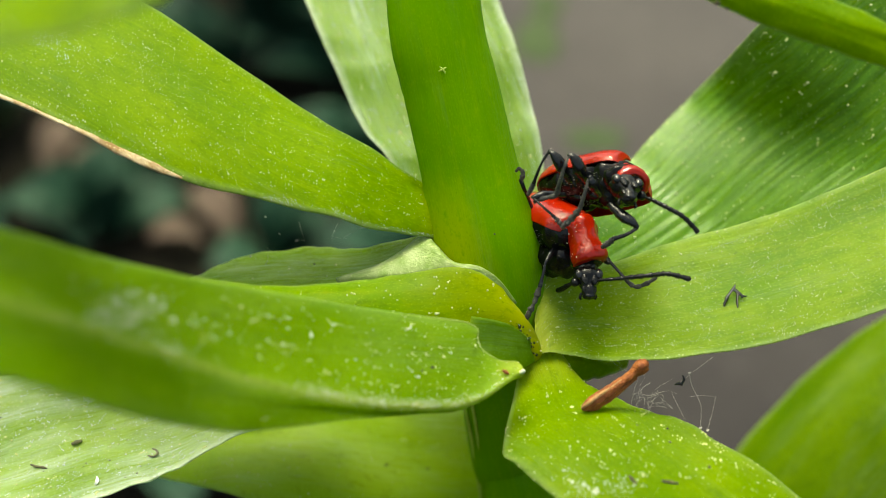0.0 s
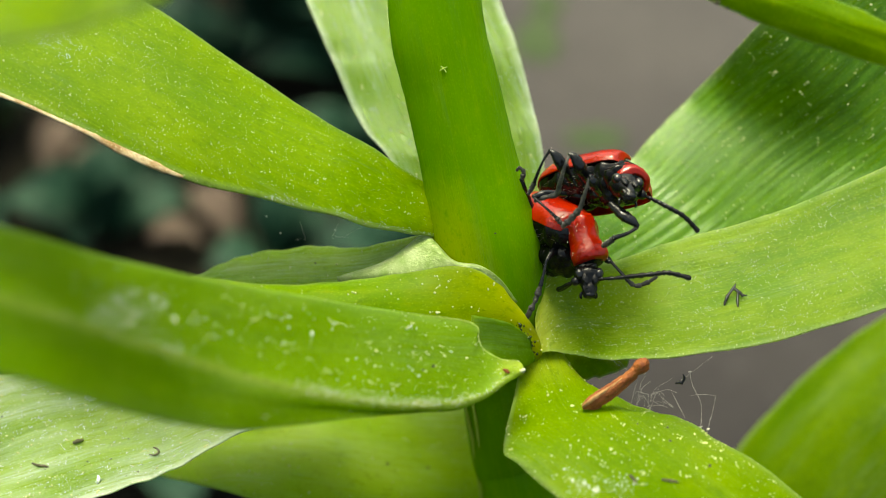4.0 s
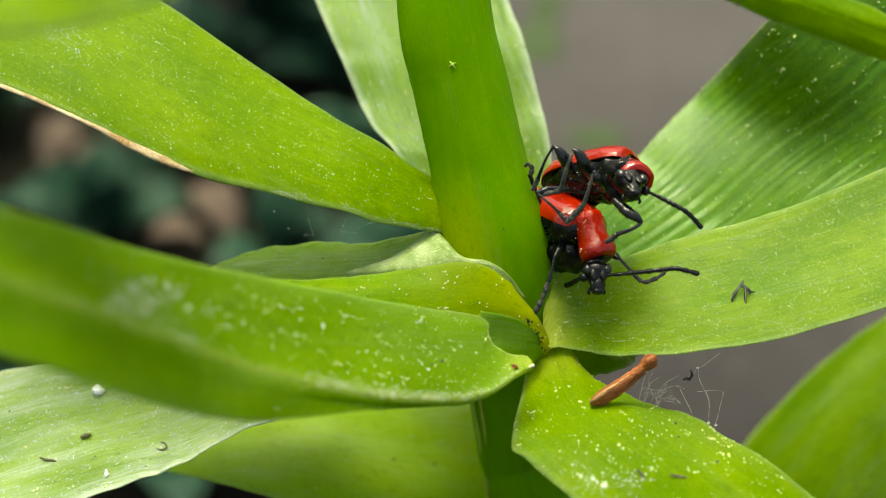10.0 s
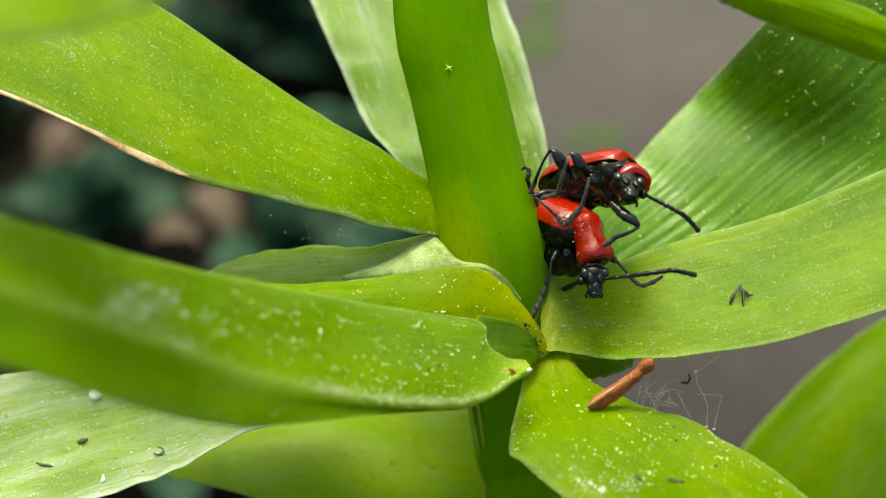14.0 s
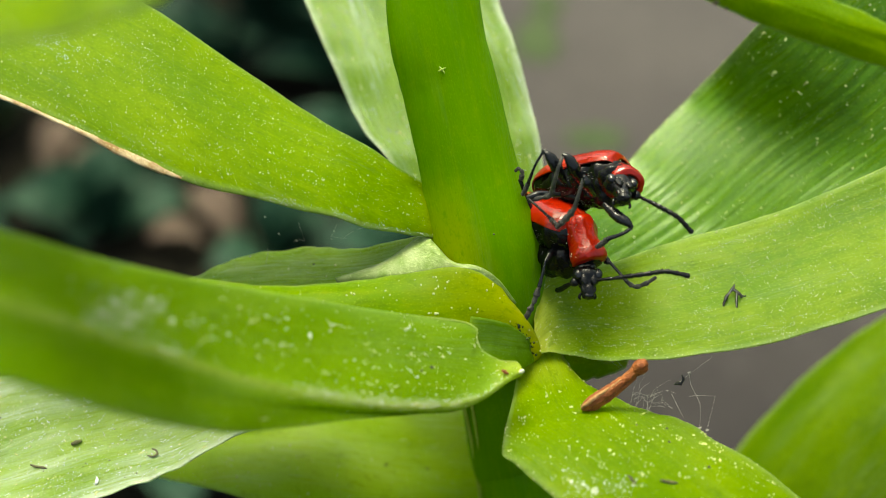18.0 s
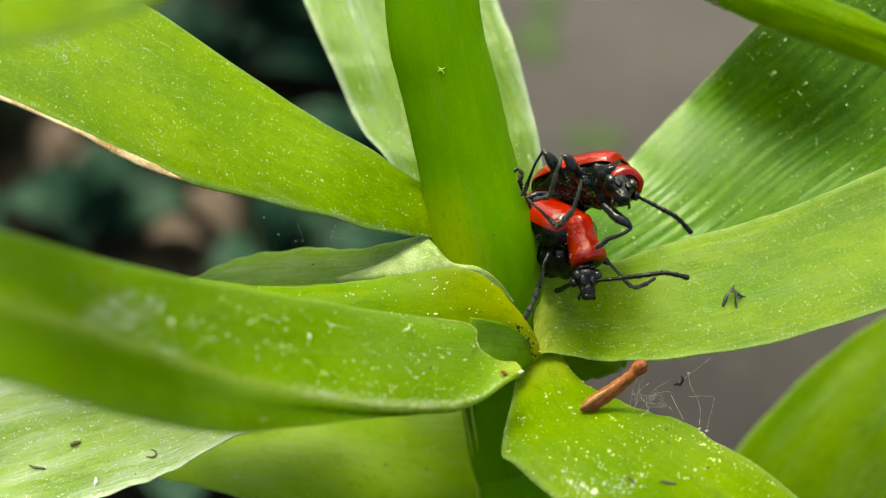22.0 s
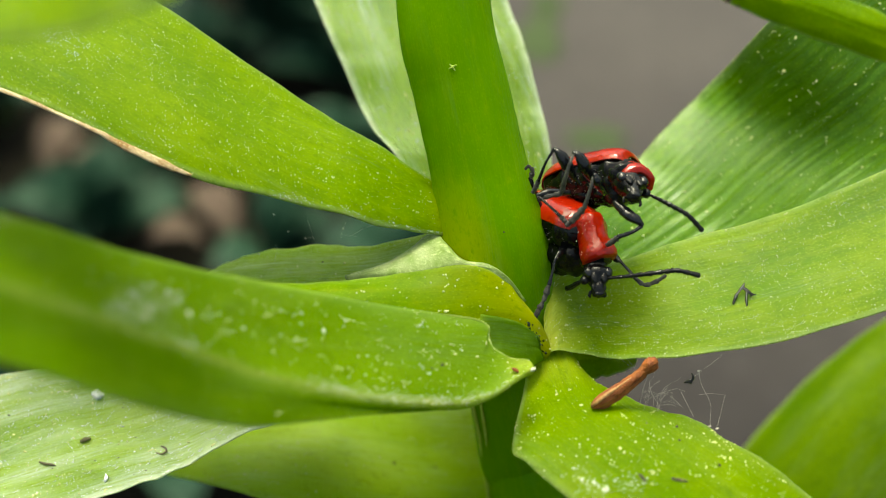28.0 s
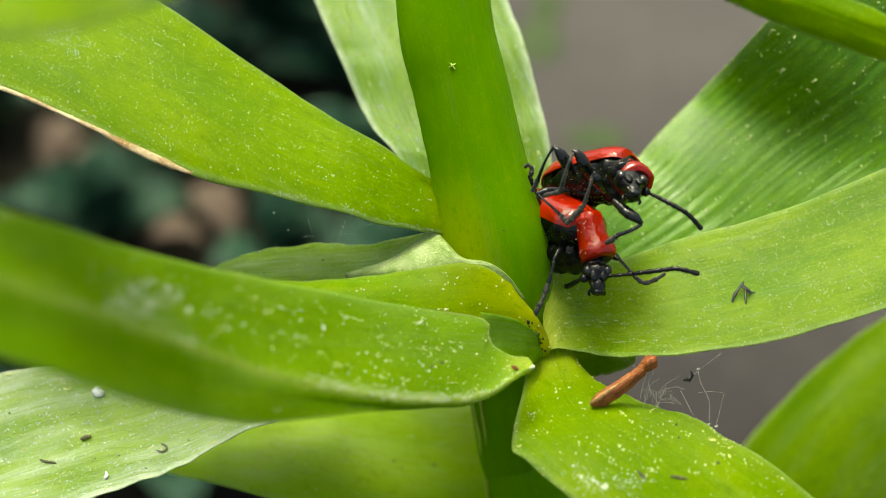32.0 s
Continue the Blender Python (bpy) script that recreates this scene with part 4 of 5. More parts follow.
            seg = own("antenna_segment", tube([(*a, r * 0.75), (*(a * 0.6 + c * 0.4), r * 0.95), (*(a * 0.15 + c * 0.85), r * 1.1), (*c, r * 0.8)], 9, 3, bumps=0.15, seed=k), BLACK, whole or top)
            if whole is None:
                seg.name = "antenna"
                whole = seg
        made.append((whole, (root / 1000) - Vector(at) / 1000))
    return top, made, case


def limb(*runs, shin=None):
    """Femur, tibia and tarsus of one leg from runs of (x, y, z, radius)."""
    return [(name, mat, run) for (name, mat), run in zip((("femur", LEG), ("tibia", shin or LEG), ("tarsus", HAIR)), runs)]


lower, lower_feelers, _ = beetle("scarlet lily beetle with black head, clinging head-down to the stem", (6.62, 0.64, 0.00),
    rear=((6.02, 1.52, -1.20), basis((0.50, -0.30, 0.81), (0.25, 0.85, 0.2))),
    thorax=((7.52, 0.39, 1.20), basis((0.24, -0.90, 0.35), (0.25, 0.25, 0.93))),
    face=((7.62, -1.58, 1.90), basis((0.06, -0.88, 0.45), (0.12, 0.42, 0.90))),
    legs=[
        limb([(*(6.21, 0.09, 0.40), 0.24), (*(5.79, -0.27, 1.00), 0.22), (*(5.49, -0.66, 1.40), 0.13)], [(*(5.49, -0.60, 1.40), 0.13), (*(5.33, -1.29, 1.50), 0.11), (*(5.15, -2.01, 1.50), 0.14)],
             [(*(5.18, -1.92, 1.50), 0.11), (*(4.98, -2.52, 1.40), 0.18), (*(4.84, -2.91, 1.30), 0.11), (*(4.66, -3.28, 1.20), 0.18), (*(4.44, -3.77, 1.00), 0.12)]),
        limb([(*(8.48, -0.12, 0.30), 0.26), (*(8.81, -0.64, 0.80), 0.22), (*(8.99, -0.75, 1.00), 0.13)], [(*(8.93, -0.69, 1.00), 0.13), (*(9.45, -1.29, 1.20), 0.12), (*(9.84, -1.77, 1.40), 0.13)],
             [(*(9.78, -1.71, 1.40), 0.12), (*(10.23, -2.01, 1.40), 0.13), (*(10.83, -1.83, 1.40), 0.13), (*(11.33, -1.49, 1.60), 0.09)]),
        limb([(*(5.16, 1.74, -1.00), 0.3), (*(4.79, 2.18, -0.20), 0.25), (*(4.64, 2.72, 0.20), 0.14)], [(*(4.70, 2.60, 0.20), 0.15), (*(4.35, 3.20, 1.00), 0.16), (*(4.15, 3.70, 1.20), 0.14)],
             [(*(4.18, 3.64, 1.20), 0.14), (*(4.27, 4.05, 1.30), 0.13), (*(4.05, 4.27, 1.30), 0.1), (*(3.88, 4.12, 1.20), 0.07)]),
    ],
    feelers=[[(7.88, -1.66, 2.20), (9.01, -1.56, 2.60), (10.12, -1.43, 3.00), (11.14, -1.32, 3.00), (11.73, -1.29, 3.00), (12.85, -1.58, 2.80)],
             [(6.93, -1.75, 2.20), (6.61, -1.94, 1.60), (6.39, -2.15, 0.80), (6.23, -2.23, 0.20)]], chest_at=(6.45, -0.34, -0.50), big=1.02)

upper, upper_feelers, upper_case = beetle("scarlet lily beetle lying tilted, its black belly and legs showing", (8.03, 3.35, 1.00),
    rear=((8.08, 3.68, -0.75), basis((0.79, 0.18, 0.58), (0.02, 0.84, -0.45))),
    thorax=((9.66, 3.74, 1.10), basis((0.26, -0.30, 0.92), (0.35, 0.85, 0.2))),
    face=((9.50, 3.12, 2.70), basis((0.08, -0.50, 0.86), (0.25, 0.80, 0.45))),
    legs=[
        limb([(*(6.65, 3.50, 2.60), 0.2), (*(6.15, 4.26, 3.20), 0.36), (*(5.75, 4.80, 3.40), 0.26), (*(5.49, 5.03, 3.40), 0.14)], [(*(5.52, 5.09, 3.40), 0.13), (*(5.07, 4.34, 3.20), 0.1), (*(4.72, 3.40, 2.80), 0.11)],
             [(*(4.75, 3.49, 2.80), 0.12), (*(4.60, 3.10, 2.50), 0.14), (*(4.47, 2.84, 2.20), 0.1)]),
        limb([(*(7.51, 3.40, 2.80), 0.2), (*(7.07, 4.08, 3.60), 0.36), (*(6.70, 4.65, 3.80), 0.26), (*(6.41, 4.82, 3.80), 0.15)], [(*(6.47, 4.82, 3.80), 0.15), (*(6.17, 4.06, 3.90), 0.13), (*(5.93, 3.08, 3.40), 0.14)],
             [(*(5.96, 3.17, 3.40), 0.14), (*(5.85, 2.78, 3.00), 0.15), (*(5.18, 2.62, 2.60), 0.13), (*(4.75, 2.45, 2.40), 0.1)], shin=SHIN),
        limb([(*(8.16, 2.82, 2.80), 0.22), (*(7.68, 3.35, 3.80), 0.3), (*(7.48, 3.71, 4.00), 0.16)], [(*(7.48, 3.68, 4.00), 0.12), (*(7.27, 2.91, 3.90), 0.12), (*(7.01, 2.00, 3.60), 0.14)],
             [(*(7.04, 2.06, 3.60), 0.15), (*(6.72, 1.66, 3.30), 0.18), (*(6.42, 1.34, 3.10), 0.17), (*(6.15, 1.08, 2.90), 0.1)], shin=SHIN),
        limb([(*(8.71, 2.33, 2.60), 0.25), (*(9.27, 1.72, 3.20), 0.33), (*(9.76, 1.37, 3.40), 0.27), (*(10.03, 1.10, 3.40), 0.16)], [(*(10.00, 1.08, 3.40), 0.17), (*(9.53, 0.78, 3.40), 0.14), (*(8.79, 0.50, 3.10), 0.15)],
             [(*(8.85, 0.53, 3.10), 0.15), (*(8.54, 0.26, 2.80), 0.16), (*(8.33, 0.09, 2.40), 0.1)]),
        limb([(*(6.47, 2.87, 1.50), 0.2), (*(5.34, 2.83, 2.40), 0.24), (*(4.65, 2.68, 2.60), 0.14)], [(*(4.68, 2.68, 2.60), 0.1), (*(5.39, 2.02, 2.90), 0.1), (*(5.89, 1.55, 2.90), 0.11)],
             [(*(5.86, 1.58, 2.90), 0.13), (*(6.09, 1.32, 2.90), 0.14), (*(6.34, 1.09, 2.80), 0.1)]),
    ],
    feelers=[[(10.39, 2.80, 2.40), (11.03, 2.46, 2.80), (11.73, 2.08, 3.00), (12.52, 1.61, 3.00), (13.26, 0.85, 2.80)]], chest_at=(9.42, 3.42, 0.65), big=1.15)


# ---- small things on the leaves
anther = thing("dry_anther", (8.89, -7.22, 3.00), "dry rust-brown anther lying across the leaf edge", "flower part")
for name, mat, rows, flat, label in (
        ("lobe", TWIG, [(*(7.18, -8.20, 3.60), 0.14), (*(7.59, -7.91, 3.60), 0.30), (*(8.46, -7.38, 3.40), 0.31), (*(9.21, -6.88, 3.20), 0.25), (*(9.74, -6.47, 3.20), 0.24), (*(10.15, -6.15, 3.20), 0.38), (*(10.41, -5.95, 3.20), 0.36)], 0.8, ""),
        ("lobe", TWIG, [(*(7.45, -8.35, 3.30), 0.10), (*(7.92, -8.06, 3.30), 0.22), (*(8.69, -7.58, 3.20), 0.22), (*(9.42, -7.05, 3.00), 0.18), (*(10.00, -6.61, 3.00), 0.14)], 1.0, ""),
        ("split_edge", SPLIT, [(*(7.14, -8.12, 3.75), 0.07), (*(7.52, -7.78, 3.95), 0.11), (*(8.01, -7.44, 3.90), 0.10), (*(8.55, -7.11, 3.75), 0.05), (*(9.17, -6.70, 3.50), 0.03)], 0.7, "cream split along one side"),
        ("knob", TWIG, [(*(9.95, -6.22, 3.35), 0.16), (*(10.17, -6.02, 3.40), 0.26), (*(10.47, -5.86, 3.20), 0.22)], 1.0, "")):
    shifted(part(name, tube(rows, 16, 9, flat=flat, bumps=0.22, seed=len(rows)), mat, anther, label), Matrix.Translation(Vector((8.89, -7.22, 3.00)) / 1000))

def fleck(name, label, category, mat, *runs, group="", sides=8, bumps=0.35):
    """A crumb of debris from runs of (x, y, z, radius); the first is its body."""
    at = Vector(runs[0][0][:3])
    ob = thing(name, at, label, category, group)
    for k, run in enumerate(runs):
        bm = tube(run, sides, 5, bumps=bumps, seed=k + len(run))
        shifted(part("crumb" if k == 0 else "splinter", bm, mat, ob), Matrix.Translation(at / 1000))
    return ob


fleck("insect_leg_scrap", "dark shed scrap of insect leg on the leaf", "debris", LEG,
      [(15.10, -3.07, 0.65, 0.038), (15.22, -2.80, 0.50, 0.075), (15.37, -2.53, 0.40, 0.068), (15.70, -2.17, 0.22, 0.083), (15.84, -1.93, 0.12, 0.030)],
      [(15.70, -2.17, 0.22, 0.068), (15.98, -2.40, 0.50, 0.090), (16.10, -2.62, 0.62, 0.053)],
      [(15.88, -2.35, 0.45, 0.053), (15.80, -2.76, 0.70, 0.060), (15.76, -3.14, 0.98, 0.030)],
      [(16.00, -2.45, 0.55, 0.038), (16.22, -2.55, 0.65, 0.045), (16.30, -2.50, 0.70, 0.022)], bumps=0.9)
fleck("brown_crumb", "small brown crumb on the pale leaf", "debris", SPECK, [(*(-20.49, -10.77, -1.27), 0.08), (*(-20.24, -10.68, -1.27), 0.12), (*(-20.01, -10.62, -1.45), 0.07)], group="crumbs")
fleck("curled_hair", "thin curled dark fibre on the pale leaf", "debris", SPECK, [(*(-16.00, -11.19, -0.03), 0.03), (*(-15.67, -11.23, 0.07), 0.05), (*(-15.46, -11.08, 0.04), 0.06), (*(-15.62, -10.97, -0.38), 0.05), (*(-15.85, -10.88, -0.41), 0.04)], bumps=0.1)
fleck("grey_sliver", "grey-green sliver on the pale leaf", "debris", SPECK, [(*(-22.54, -11.78, -0.60), 0.04), (*(-22.12, -11.86, -0.37), 0.07), (*(-21.81, -11.89, -0.35), 0.07), (*(-21.52, -11.93, -0.22), 0.03)], group="slivers")
fleck("grey_sliver", "dark sliver on the yellow-green leaf", "debris", SPECK, [(*(10.58, -11.18, 7.24), 0.05), (*(10.92, -11.25, 7.19), 0.075), (*(11.36, -11.31, 7.18), 0.05)], group="slivers")
fleck("grey_sliver", "dark sliver on the yellow-green leaf", "debris", SPECK, [(*(8.99, -10.95, 7.16), 0.03), (*(9.12, -11.08, 7.34), 0.08), (*(9.31, -11.27, 7.51), 0.05)], group="slivers")
fleck("white_fleck", "bright white tuft on the pale leaf", "debris", WHITE, [(*(-20.68, -8.59, -4.38), 0.2), (*(-20.46, -8.53, -4.39), 0.34), (*(-20.14, -8.57, -4.20), 0.22)], [(*(-20.45, -8.46, -4.37), 0.2), (*(-20.38, -8.26, -4.34), 0.16)], [(*(-20.57, -8.51, -4.23), 0.16), (*(-20.65, -8.35, -4.29), 0.1)])
fleck("white_fleck", "small white tuft on the pale leaf", "debris", WHITE, [(*(-18.47, -12.55, 1.19), 0.05), (*(-18.39, -12.34, 1.17), 0.1), (*(-18.52, -12.19, 0.83), 0.04)])
for place, r in (((11.45, -9.15, 4.01), 0.1), ((11.40, -9.70, 4.92), 0.1), ((13.12, -10.73, 6.14), 0.11), ((9.86, -8.94, 4.29), 0.08), ((-0.49, -5.75, 7.00), 0.12), ((-0.98, -5.87, 7.45), 0.09),
                 ((-0.98, -14.18, -12.54), 0.12), ((-3.54, -13.65, -10.98), 0.1), ((-7.34, -0.87, -3.67), 0.08), ((-18.06, -11.47, -0.05), 0.07), ((-17.45, -10.57, -1.34), 0.06),
                 ((-16.35, -11.99, 0.92), 0.07), ((-18.76, -8.94, -3.78), 0.05), ((-18.74, -9.19, -3.47), 0.06), ((-19.34, -11.61, -0.01), 0.06), ((-19.46, -11.78, 0.08), 0.04), ((-16.91, -12.15, 1.20), 0.05), ((-16.25, -11.69, 0.45), 0.05), ((-17.88, -9.81, -2.41), 0.04), ((-25.19, -9.63, -3.38), 0.09), ((-21.67, -12.06, -0.12), 0.05), ((-20.92, -9.02, -3.87), 0.04), ((-18.37, -10.10, -2.22), 0.05), ((12.84, 11.49, 9.08), 0.2), ((13.33, 11.24, 9.01), 0.12), ((2.74, 0.78, 1.75), 0.11)):
    (x, y, z), r = place, r * 0.6
    fleck("dark_speck", "tiny dark speck stuck to the plant", "debris", SPECK, [(x - r, y, z, r * 0.6), (x, y + r * 0.2, z, r), (x + r, y, z, r * 0.5)], group="dark specks", bumps=0.6)
for place, r in (((0.00, 9.34, 2.75), 0.05),):
    x, y, z = place
    fleck("pollen_star", "pale star-shaped pollen tuft on the plant", "debris", RIDGE, [(x - r * 4, y - r * 2, z, r * 0.4), (x, y, z, r), (x + r * 4, y + r * 2, z, r * 0.4)],
          [(x - r * 3, y + r * 3, z, r * 0.4), (x, y, z, r), (x + r * 3, y - r * 4, z, r * 0.4)])
fleck("brown_scab", "brown scab at the chewed leaf tip", "debris", TWIG, [(*(3.01, -6.11, 4.78), 0.05), (*(3.18, -6.19, 4.83), 0.10), (*(3.32, -6.28, 4.81), 0.05)])
frass = thing("frass", (4.24, -4.63, 1.20), "wet dark green droppings in the leaf axil", "droppings")
rng = random.Random(5)
for k in range(34):
    x, y, z = spline([(3.26, -3.92, 1.60), (3.83, -3.98, 1.60), (4.33, -4.36, 1.30), (4.65, -4.86, 1.00), (4.91, -5.73, 0.70)], rng.random())
    q = Vector((x + rng.gauss(0, 0.12), y + rng.gauss(0, 0.12), z + 0.2 + rng.gauss(0, 0.06)))
    r = rng.uniform(0.025, 0.085)
    shifted(part("pellet", lump(q, basis((rng.random(), rng.random(), rng.random()), (0, 1, 0.3)), [(r, 0.02, 0.02, 0.02), (r * 0.6, r * 0.8, r * 0.7, r * 0.7), (0, r, r, r), (-r * 0.7, r * 0.7, r * 0.6, r * 0.6), (-r, 0.02, 0.02, 0.02)], 10, 3, bumps=0.5, seed=k), FRASS, frass),
            Matrix.Translation(Vector((4.24, -4.63, 1.20)) / 1000))

# ---- strands of spider silk between the leaves
silk = thing("spider_silk", (11.77, -7.40, 2.00), "loose whitish strands of spider silk at the leaf edge", "spider silk")
for k, run in enumerate((
        ((9.77, -8.30, 2.60), (10.01, -7.53, 2.60), (10.84, -7.67, 2.20), (11.77, -7.46, 2.00), (12.30, -7.61, 2.00)), ((12.98, -6.54, 2.00), (13.10, -7.19, 2.00), (13.49, -8.18, 2.40), (13.29, -9.24, 3.20)), ((13.01, -7.75, 2.00), (13.70, -7.70, 2.00), (14.41, -7.78, 2.00)),
        ((14.35, -7.81, 2.00), (14.00, -8.83, 2.40), (13.62, -9.34, 3.30)), ((10.18, -8.12, 2.60), (10.39, -7.35, 2.40), (10.87, -7.02, 2.20)), ((12.06, -7.64, 2.00), (12.38, -8.32, 2.20), (12.56, -8.83, 2.80)),
        ((10.51, -8.30, 2.40), (10.60, -7.67, 2.20)), ((8.83, -5.86, 2.60), (9.27, -6.24, 3.20)), ((9.09, -5.79, 2.40), (9.48, -6.29, 3.00)), ((12.36, -7.10, 2.00), (13.04, -6.57, 2.00), (13.98, -5.59, 3.00)), ((10.81, -8.00, 2.40), (11.14, -7.38, 2.20), (12.06, -6.86, 2.00)))):
    wide = 0.0055 if k < 6 else 0.004
    shifted(part("strand", tube([(*p, wide * (0.6 + 0.5 * ((k * 7 + i * 3) % 4) / 3)) for i, p in enumerate(run)], 6, 10, bumps=0.9, seed=k), SILK, silk), Matrix.Translation(Vector((11.77, -7.40, 2.00)) / 1000))
rng = random.Random(21)
web = [Vector(p) for p in ((9.83, -7.62, 2.60), (10.22, -6.70, 2.40), (10.77, -8.21, 2.60), (11.28, -7.38, 2.20), (10.54, -6.34, 2.20), (11.46, -8.00, 2.40), (10.07, -8.09, 2.60), (11.91, -8.77, 2.80))]
for k in range(16):
    a, c = rng.sample(web, 2)
    sag = Vector((rng.gauss(0, 0.35), rng.gauss(-0.2, 0.35), rng.gauss(0, 0.3)))
    c = a.lerp(c, rng.uniform(0.3, 0.8))
    w = rng.uniform(0.002, 0.004)
    shifted(part("strand", tube([(*a, w), (*(a.lerp(c, 0.35) + sag * 0.8), w), (*(a.lerp(c, 0.7) + sag), w), (*c, w)], 5, 7, bumps=0.9, seed=k), SILK, silk), Matrix.Translation(Vector((11.77, -7.40, 2.00)) / 1000))
fleck("caught_fly", "tiny dark scrap caught in the silk", "debris", LEG, [(*(12.21, -7.13, 2.00), 0.04), (*(12.42, -7.07, 2.00), 0.09), (*(12.60, -7.16, 2.00), 0.05)], [(*(12.54, -7.13, 2.00), 0.05), (*(12.69, -6.86, 2.00), 0.07), (*(12.60, -6.63, 2.00), 0.03)])
for place in ((12.98, -6.51, 2.00), (13.67, -9.36, 3.20), (13.29, -9.24, 3.20)):
    x, y, z = place
    fleck("silk_knot", "pale knot of spider silk", "spider silk", SILK, [(x - 0.07, y, z, 0.03), (x, y, z, 0.045), (x + 0.08, y + 0.04, z, 0.025)], group="silk knots")

threads = thing("spider_silk", (-6.21, 0.51, -3.00), "faint threads of spider silk above a leaf margin", "spider silk")
for k, run in enumerate((((-8.25, 1.53, -4.00), (-8.10, 1.07, -3.80), (-7.88, 0.48, -3.60)), ((-5.99, 1.41, -3.00), (-6.15, 0.99, -3.00), (-6.31, 0.67, -3.00), (-6.20, 0.51, -2.80)), ((-6.31, 0.74, -3.00), (-5.94, 0.64, -2.80), (-5.31, 0.60, -2.50)), ((-8.58, 0.42, -4.00), (-8.25, 0.55, -4.00), (-7.90, 0.45, -4.00)),
                         ((-5.53, 0.67, -2.50), (-4.90, 1.05, -2.50), (-3.91, 1.36, -2.00)), ((-10.17, -0.94, -4.00), (-10.01, -0.16, -4.00), (-10.11, 0.10, -4.00)))):
    shifted(part("strand", tube([(*p, 0.006) for p in run], 5, 8, bumps=0.9, seed=k), SILK, threads), Matrix.Translation(Vector((-6.21, 0.51, -3.00)) / 1000))
for place in ((-10.20, 1.85, -4.00), (-9.39, 0.88, -4.00), (-8.38, 0.49, -4.00), (-6.15, 1.03, -3.00), (-11.05, -0.42, -4.00)):
    x, y, z = place
    shifted(part("knot", tube([(x - 0.05, y + 0.03, z, 0.015), (x, y, z, 0.045), (x + 0.05, y - 0.04, z, 0.015)], 7, 4, bumps=0.6, seed=2), SILK, threads), Matrix.Translation(Vector((-6.21, 0.51, -3.00)) / 1000))

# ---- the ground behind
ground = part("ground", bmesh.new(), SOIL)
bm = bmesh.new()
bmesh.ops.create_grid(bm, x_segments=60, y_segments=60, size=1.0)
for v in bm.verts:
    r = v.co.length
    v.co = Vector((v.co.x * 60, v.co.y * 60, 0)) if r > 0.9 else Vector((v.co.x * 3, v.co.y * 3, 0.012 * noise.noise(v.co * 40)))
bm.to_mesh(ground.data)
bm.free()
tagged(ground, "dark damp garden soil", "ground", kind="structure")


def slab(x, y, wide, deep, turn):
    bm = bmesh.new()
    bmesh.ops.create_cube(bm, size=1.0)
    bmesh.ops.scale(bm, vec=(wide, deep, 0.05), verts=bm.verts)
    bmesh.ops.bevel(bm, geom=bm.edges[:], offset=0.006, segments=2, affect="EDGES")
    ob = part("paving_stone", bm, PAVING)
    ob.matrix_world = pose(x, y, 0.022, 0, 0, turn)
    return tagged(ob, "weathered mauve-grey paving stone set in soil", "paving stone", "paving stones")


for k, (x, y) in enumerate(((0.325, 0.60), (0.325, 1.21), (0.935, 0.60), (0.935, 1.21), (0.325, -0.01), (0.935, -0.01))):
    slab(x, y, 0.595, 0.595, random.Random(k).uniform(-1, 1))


def curled(size, seed, bend=0.4, rise=0.01):
    """A single curled leaf lying on or growing from the soil."""
    bm = bmesh.new()
    n, m = 12, 6
    rows = []
    for j in range(n + 1):
        v = j / n
        w = size * 0.32 * math.sin(math.pi * min(1, v * 0.92 + 0.06)) ** 0.8
        row = []
        for i in range(m + 1):
            s = i / m * 2 - 1
            z = rise * math.sin(v * 2.4) + bend * w * s * s + 0.04 * size * noise.noise(Vector((s, v * 3, seed)))
            row.append((s * w, v * size, z))
        rows.append(row)
    sides = [[[bm.verts.new((p[0], p[1], p[2] + d)) for p in row] for row in rows] for d in (0, -0.0012)]
    up, down = sides
    for j in range(n):
        for i in range(m):
            bm.faces.new((up[j][i], up[j][i + 1], up[j + 1][i + 1], up[j + 1][i]))
            bm.faces.new((down[j][i], down[j + 1][i], down[j + 1][i + 1], down[j][i + 1]))
        bm.faces.new((up[j][0], up[j + 1][0], down[j + 1][0], down[j][0]))
        bm.faces.new((up[j][m], down[j][m], down[j + 1][m], up[j + 1][m]))
    bmesh.ops.recalc_face_normals(bm, faces=bm.faces)
    return bm


def dry_leaf(x, y, size, turn, seed):
    ob = part("fallen_leaf", curled(size, seed), DRY_LEAF)
    ob.matrix_world = pose(x, y, 0.008, 8, 5, turn) @ Matrix.Translation((0, -size / 2, 0))
    return tagged(ob, "dry pinkish-brown leaf fallen on dark soil", "leaf", "fallen leaves")


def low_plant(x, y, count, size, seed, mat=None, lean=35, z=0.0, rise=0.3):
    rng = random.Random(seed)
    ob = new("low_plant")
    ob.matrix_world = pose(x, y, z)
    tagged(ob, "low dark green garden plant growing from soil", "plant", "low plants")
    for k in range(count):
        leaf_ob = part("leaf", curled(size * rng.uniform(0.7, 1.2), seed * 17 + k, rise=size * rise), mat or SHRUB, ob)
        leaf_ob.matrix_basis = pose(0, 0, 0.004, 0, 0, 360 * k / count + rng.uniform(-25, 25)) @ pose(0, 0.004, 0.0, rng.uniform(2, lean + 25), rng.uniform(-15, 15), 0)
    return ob


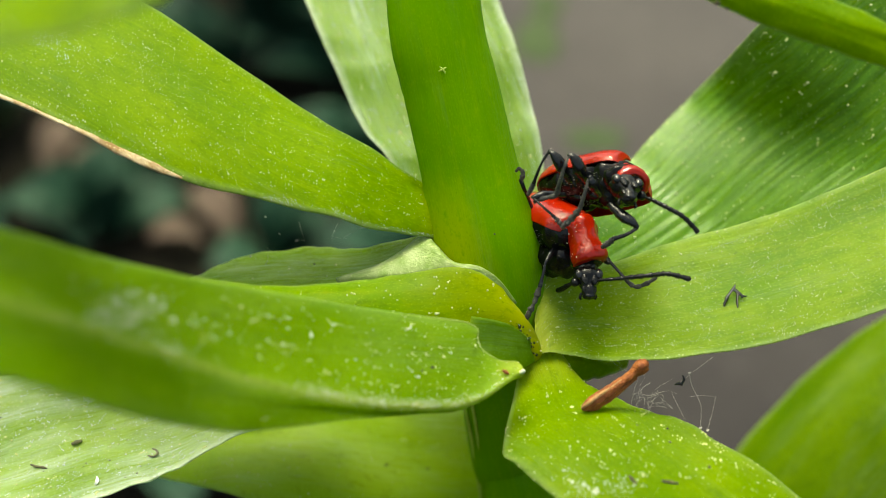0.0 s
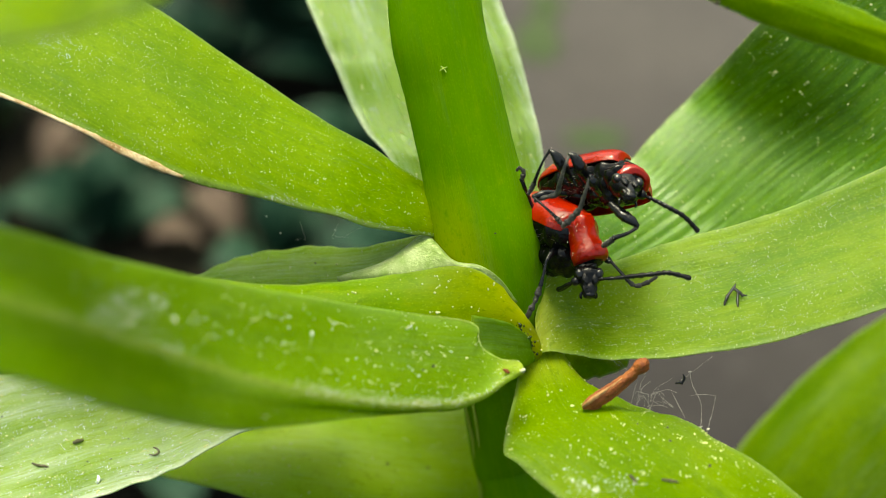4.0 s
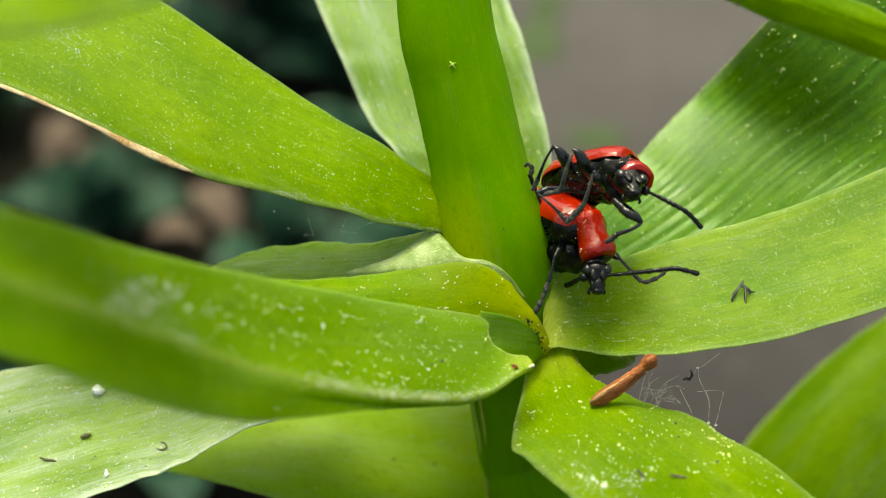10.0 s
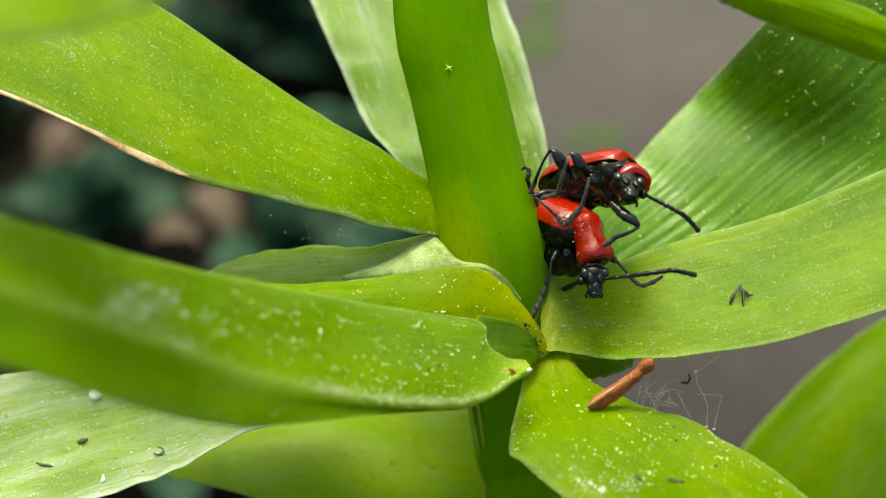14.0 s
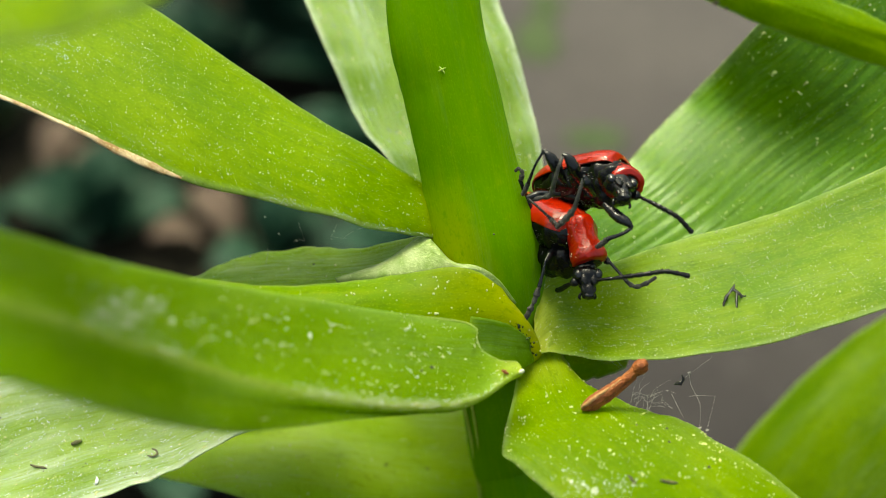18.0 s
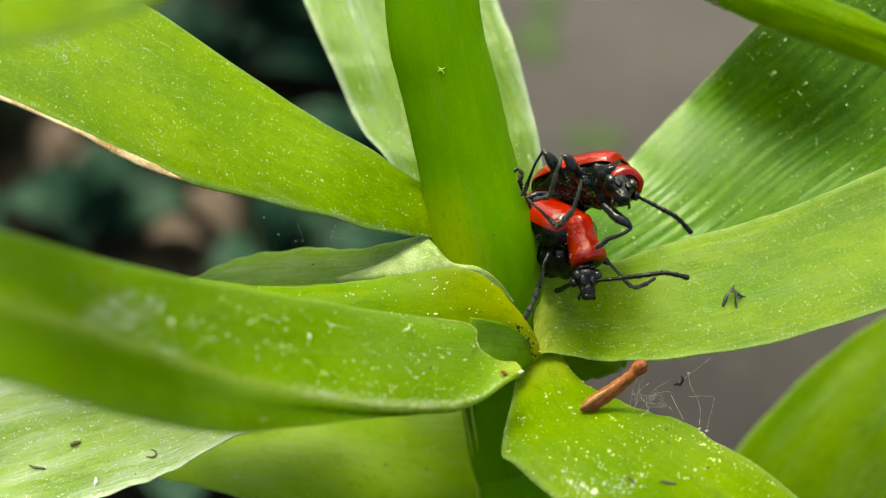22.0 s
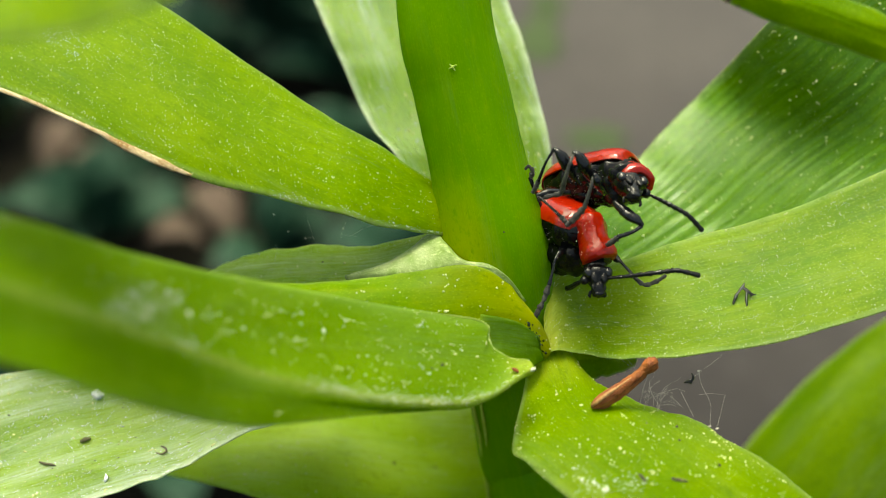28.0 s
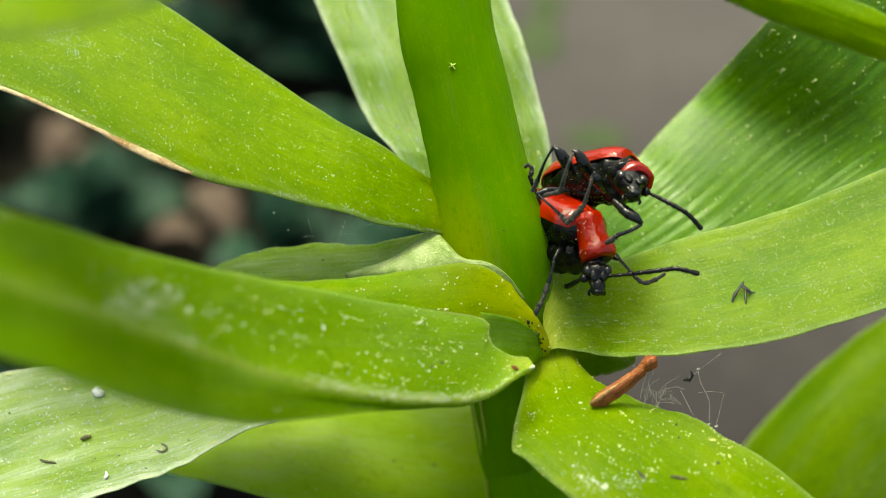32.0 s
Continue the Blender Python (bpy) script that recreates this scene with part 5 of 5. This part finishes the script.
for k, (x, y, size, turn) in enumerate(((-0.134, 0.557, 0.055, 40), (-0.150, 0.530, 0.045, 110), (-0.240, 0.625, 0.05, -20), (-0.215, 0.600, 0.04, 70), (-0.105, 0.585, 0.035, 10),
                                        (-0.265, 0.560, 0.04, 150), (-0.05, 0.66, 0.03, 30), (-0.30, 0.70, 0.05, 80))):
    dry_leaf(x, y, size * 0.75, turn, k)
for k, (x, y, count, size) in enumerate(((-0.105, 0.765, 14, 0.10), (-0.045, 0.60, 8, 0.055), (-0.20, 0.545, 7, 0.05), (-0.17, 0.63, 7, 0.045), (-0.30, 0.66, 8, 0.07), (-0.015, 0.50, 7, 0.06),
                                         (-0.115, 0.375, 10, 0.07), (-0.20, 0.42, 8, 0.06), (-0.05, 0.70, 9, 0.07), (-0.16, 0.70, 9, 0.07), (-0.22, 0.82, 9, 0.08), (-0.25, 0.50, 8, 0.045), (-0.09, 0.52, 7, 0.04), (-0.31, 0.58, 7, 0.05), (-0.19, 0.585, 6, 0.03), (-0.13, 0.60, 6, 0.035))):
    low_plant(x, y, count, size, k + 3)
low_plant(-0.285, 0.655, 4, 0.05, 42, GRASS)


def moss(x, y, wide, deep, seed):
    """A low cushion of moss with a ragged rim."""
    bm = bmesh.new()
    rings, n = [], 40
    for j in range(9):
        r = j / 8
        ring = []
        for i in range(n):
            a = 2 * math.pi * i / n
            c, s = math.cos(a), math.sin(a)
            k = r * (1 + 0.35 * noise.noise(Vector((c * 1.5, s * 1.5, seed))) + 0.15 * noise.noise(Vector((c * 5, s * 5, seed))))
            z = 0.003 * (1 - r * r) + 0.0012 * noise.noise(Vector((c * r * 9, s * r * 9, seed))) - 0.002 * (j == 8)
            ring.append(bm.verts.new((c * k * wide, s * k * deep, z)))
        rings.append(ring)
    for p, q in zip(rings, rings[1:]):
        for i in range(n):
            bm.faces.new((p[i], q[i], q[(i + 1) % n], p[(i + 1) % n]))
    bmesh.ops.remove_doubles(bm, verts=bm.verts, dist=0.00002)
    bmesh.ops.recalc_face_normals(bm, faces=bm.faces)
    ob = part("moss_patch", bm, MOSS)
    ob.matrix_world = pose(x, y, 0.0475)
    return tagged(ob, "thin dull green moss patch on the paving stone", "moss", "moss patches")


for k, (x, y, wide, deep) in enumerate(((0.062, 0.69, 0.016, 0.03), (0.070, 0.735, 0.012, 0.02), (0.088, 0.58, 0.02, 0.012))):
    moss(x, y, wide, deep, k + 1)

# seconds, swing and turn in degrees of the chewed leaf about the node
SWAY = [
    (0.0, 0.05, 0.02), (0.5, -0.02, 0.05), (1.0, -0.03, -0.07), (1.5, 0.06, -0.06), (2.0, 0.04, 0.02), (2.5, 0.01, 0.00), (3.0, -0.06, 0.04), (3.5, -0.09, 0.05), (5.5, 0.15, -0.10), (6.0, 0.15, -0.35), (6.5, 0.05, -0.22), (7.0, 0.27, -0.63), (7.5, 0.51, -1.04), (8.0, 0.19, -0.57), (8.5, 0.13, -0.59), (9.0, 0.20, -0.49), (9.5, 0.20, -0.40), (10.0, 0.33, -0.62), (10.5, 0.41, -0.60), (11.0, 0.80, -1.08), (11.5, 0.44, -0.61), (12.0, 0.29, -0.32), (12.5, -0.07, 0.15), (13.0, 0.08, 0.02), (13.5, 0.28, -0.23), (14.0, 0.50, -0.61), (14.5, -0.02, 0.22), (16.5, -0.06, 0.06), (17.0, -0.04, 0.01), (17.5, -0.17, 0.34), (18.0, -0.09, 0.15), (18.5, 0.02, 0.08), (19.0, 0.22, -0.04), (19.5, 0.04, 0.04), (20.0, 0.07, -0.02), (20.5, -0.01, 0.01), (21.0, -0.09, 0.07), (21.5, -0.08, 0.14), (22.0, -0.03, 0.08), (22.5, -0.01, 0.16), (23.0, -0.05, 0.17), (23.5, -0.07, 0.16), (24.0, -0.08, 0.17), (24.5, -0.04, 0.14), (25.0, -0.01, 0.14), (25.5, -0.11, 0.14), (27.5, 0.29, -0.33), (28.0, 0.48, -0.50), (28.5, 0.66, -0.65), (29.0, 0.38, -0.38), (29.5, 0.62, -0.72), (30.0, 0.55, -0.58), (30.5, 0.52, -0.79), (31.0, 0.21, -0.36), (31.5, 0.24, -0.41), (32.0, 0.41, -0.69),
]


def motions():
    walk(leaf_chewed, [(t, pose(0, 0, 0, 0, swing, turn)) for t, swing, turn in SWAY])
    # the upper beetle shuts its lower wing case between 7 and 8 seconds
    hub = (Vector((8.6, 3.0, 0.2)) - Vector((8.03, 3.35, 1.00))) / 1000
    rows = []
    for t, k in ((0, 1), (7.0, 0.95), (7.5, 0.3), (8.0, 0), (32, 0)):
        rows.append((t, Matrix.Translation(hub + Vector((0.45, -0.55, 0.5)) * k / 1000) @ Matrix.Rotation(radians(-10 * k), 4, Vector((0.79, 0.18, 0.58)).normalized()) @ Matrix.Translation(-hub)))
    walk(upper_case, rows)
    home = upper.matrix_world.copy()
    walk(upper, [(t, home @ Matrix.Translation((-0.00025 * k, 0, 0))) for t, k in ((0, 0), (7.0, 0.05), (7.5, 0.7), (8.0, 1.05), (9.0, 1), (32, 1))])
    # the lower beetle's antenna lifts a little; the upper one's dips while it shifts
    for (whole, root), rows in ((lower_feelers[0], ((0, 0), (7, 0), (10, 0.4), (14.5, 1.6), (17, 0.8), (18, 1.8), (20, 1.0), (23, 1.1), (32, 1.0))),
                                (upper_feelers[0], ((0, 0), (7.0, 0), (7.5, -3.0), (8.0, -1.5), (8.5, 0.5), (9.0, 0.2), (14, -0.5), (32, -0.5)))):
        walk(whole, [(t, Matrix.Translation(root) @ pose(0, 0, 0, 0, 0, a) @ Matrix.Translation(-root)) for t, a in rows])


motions()
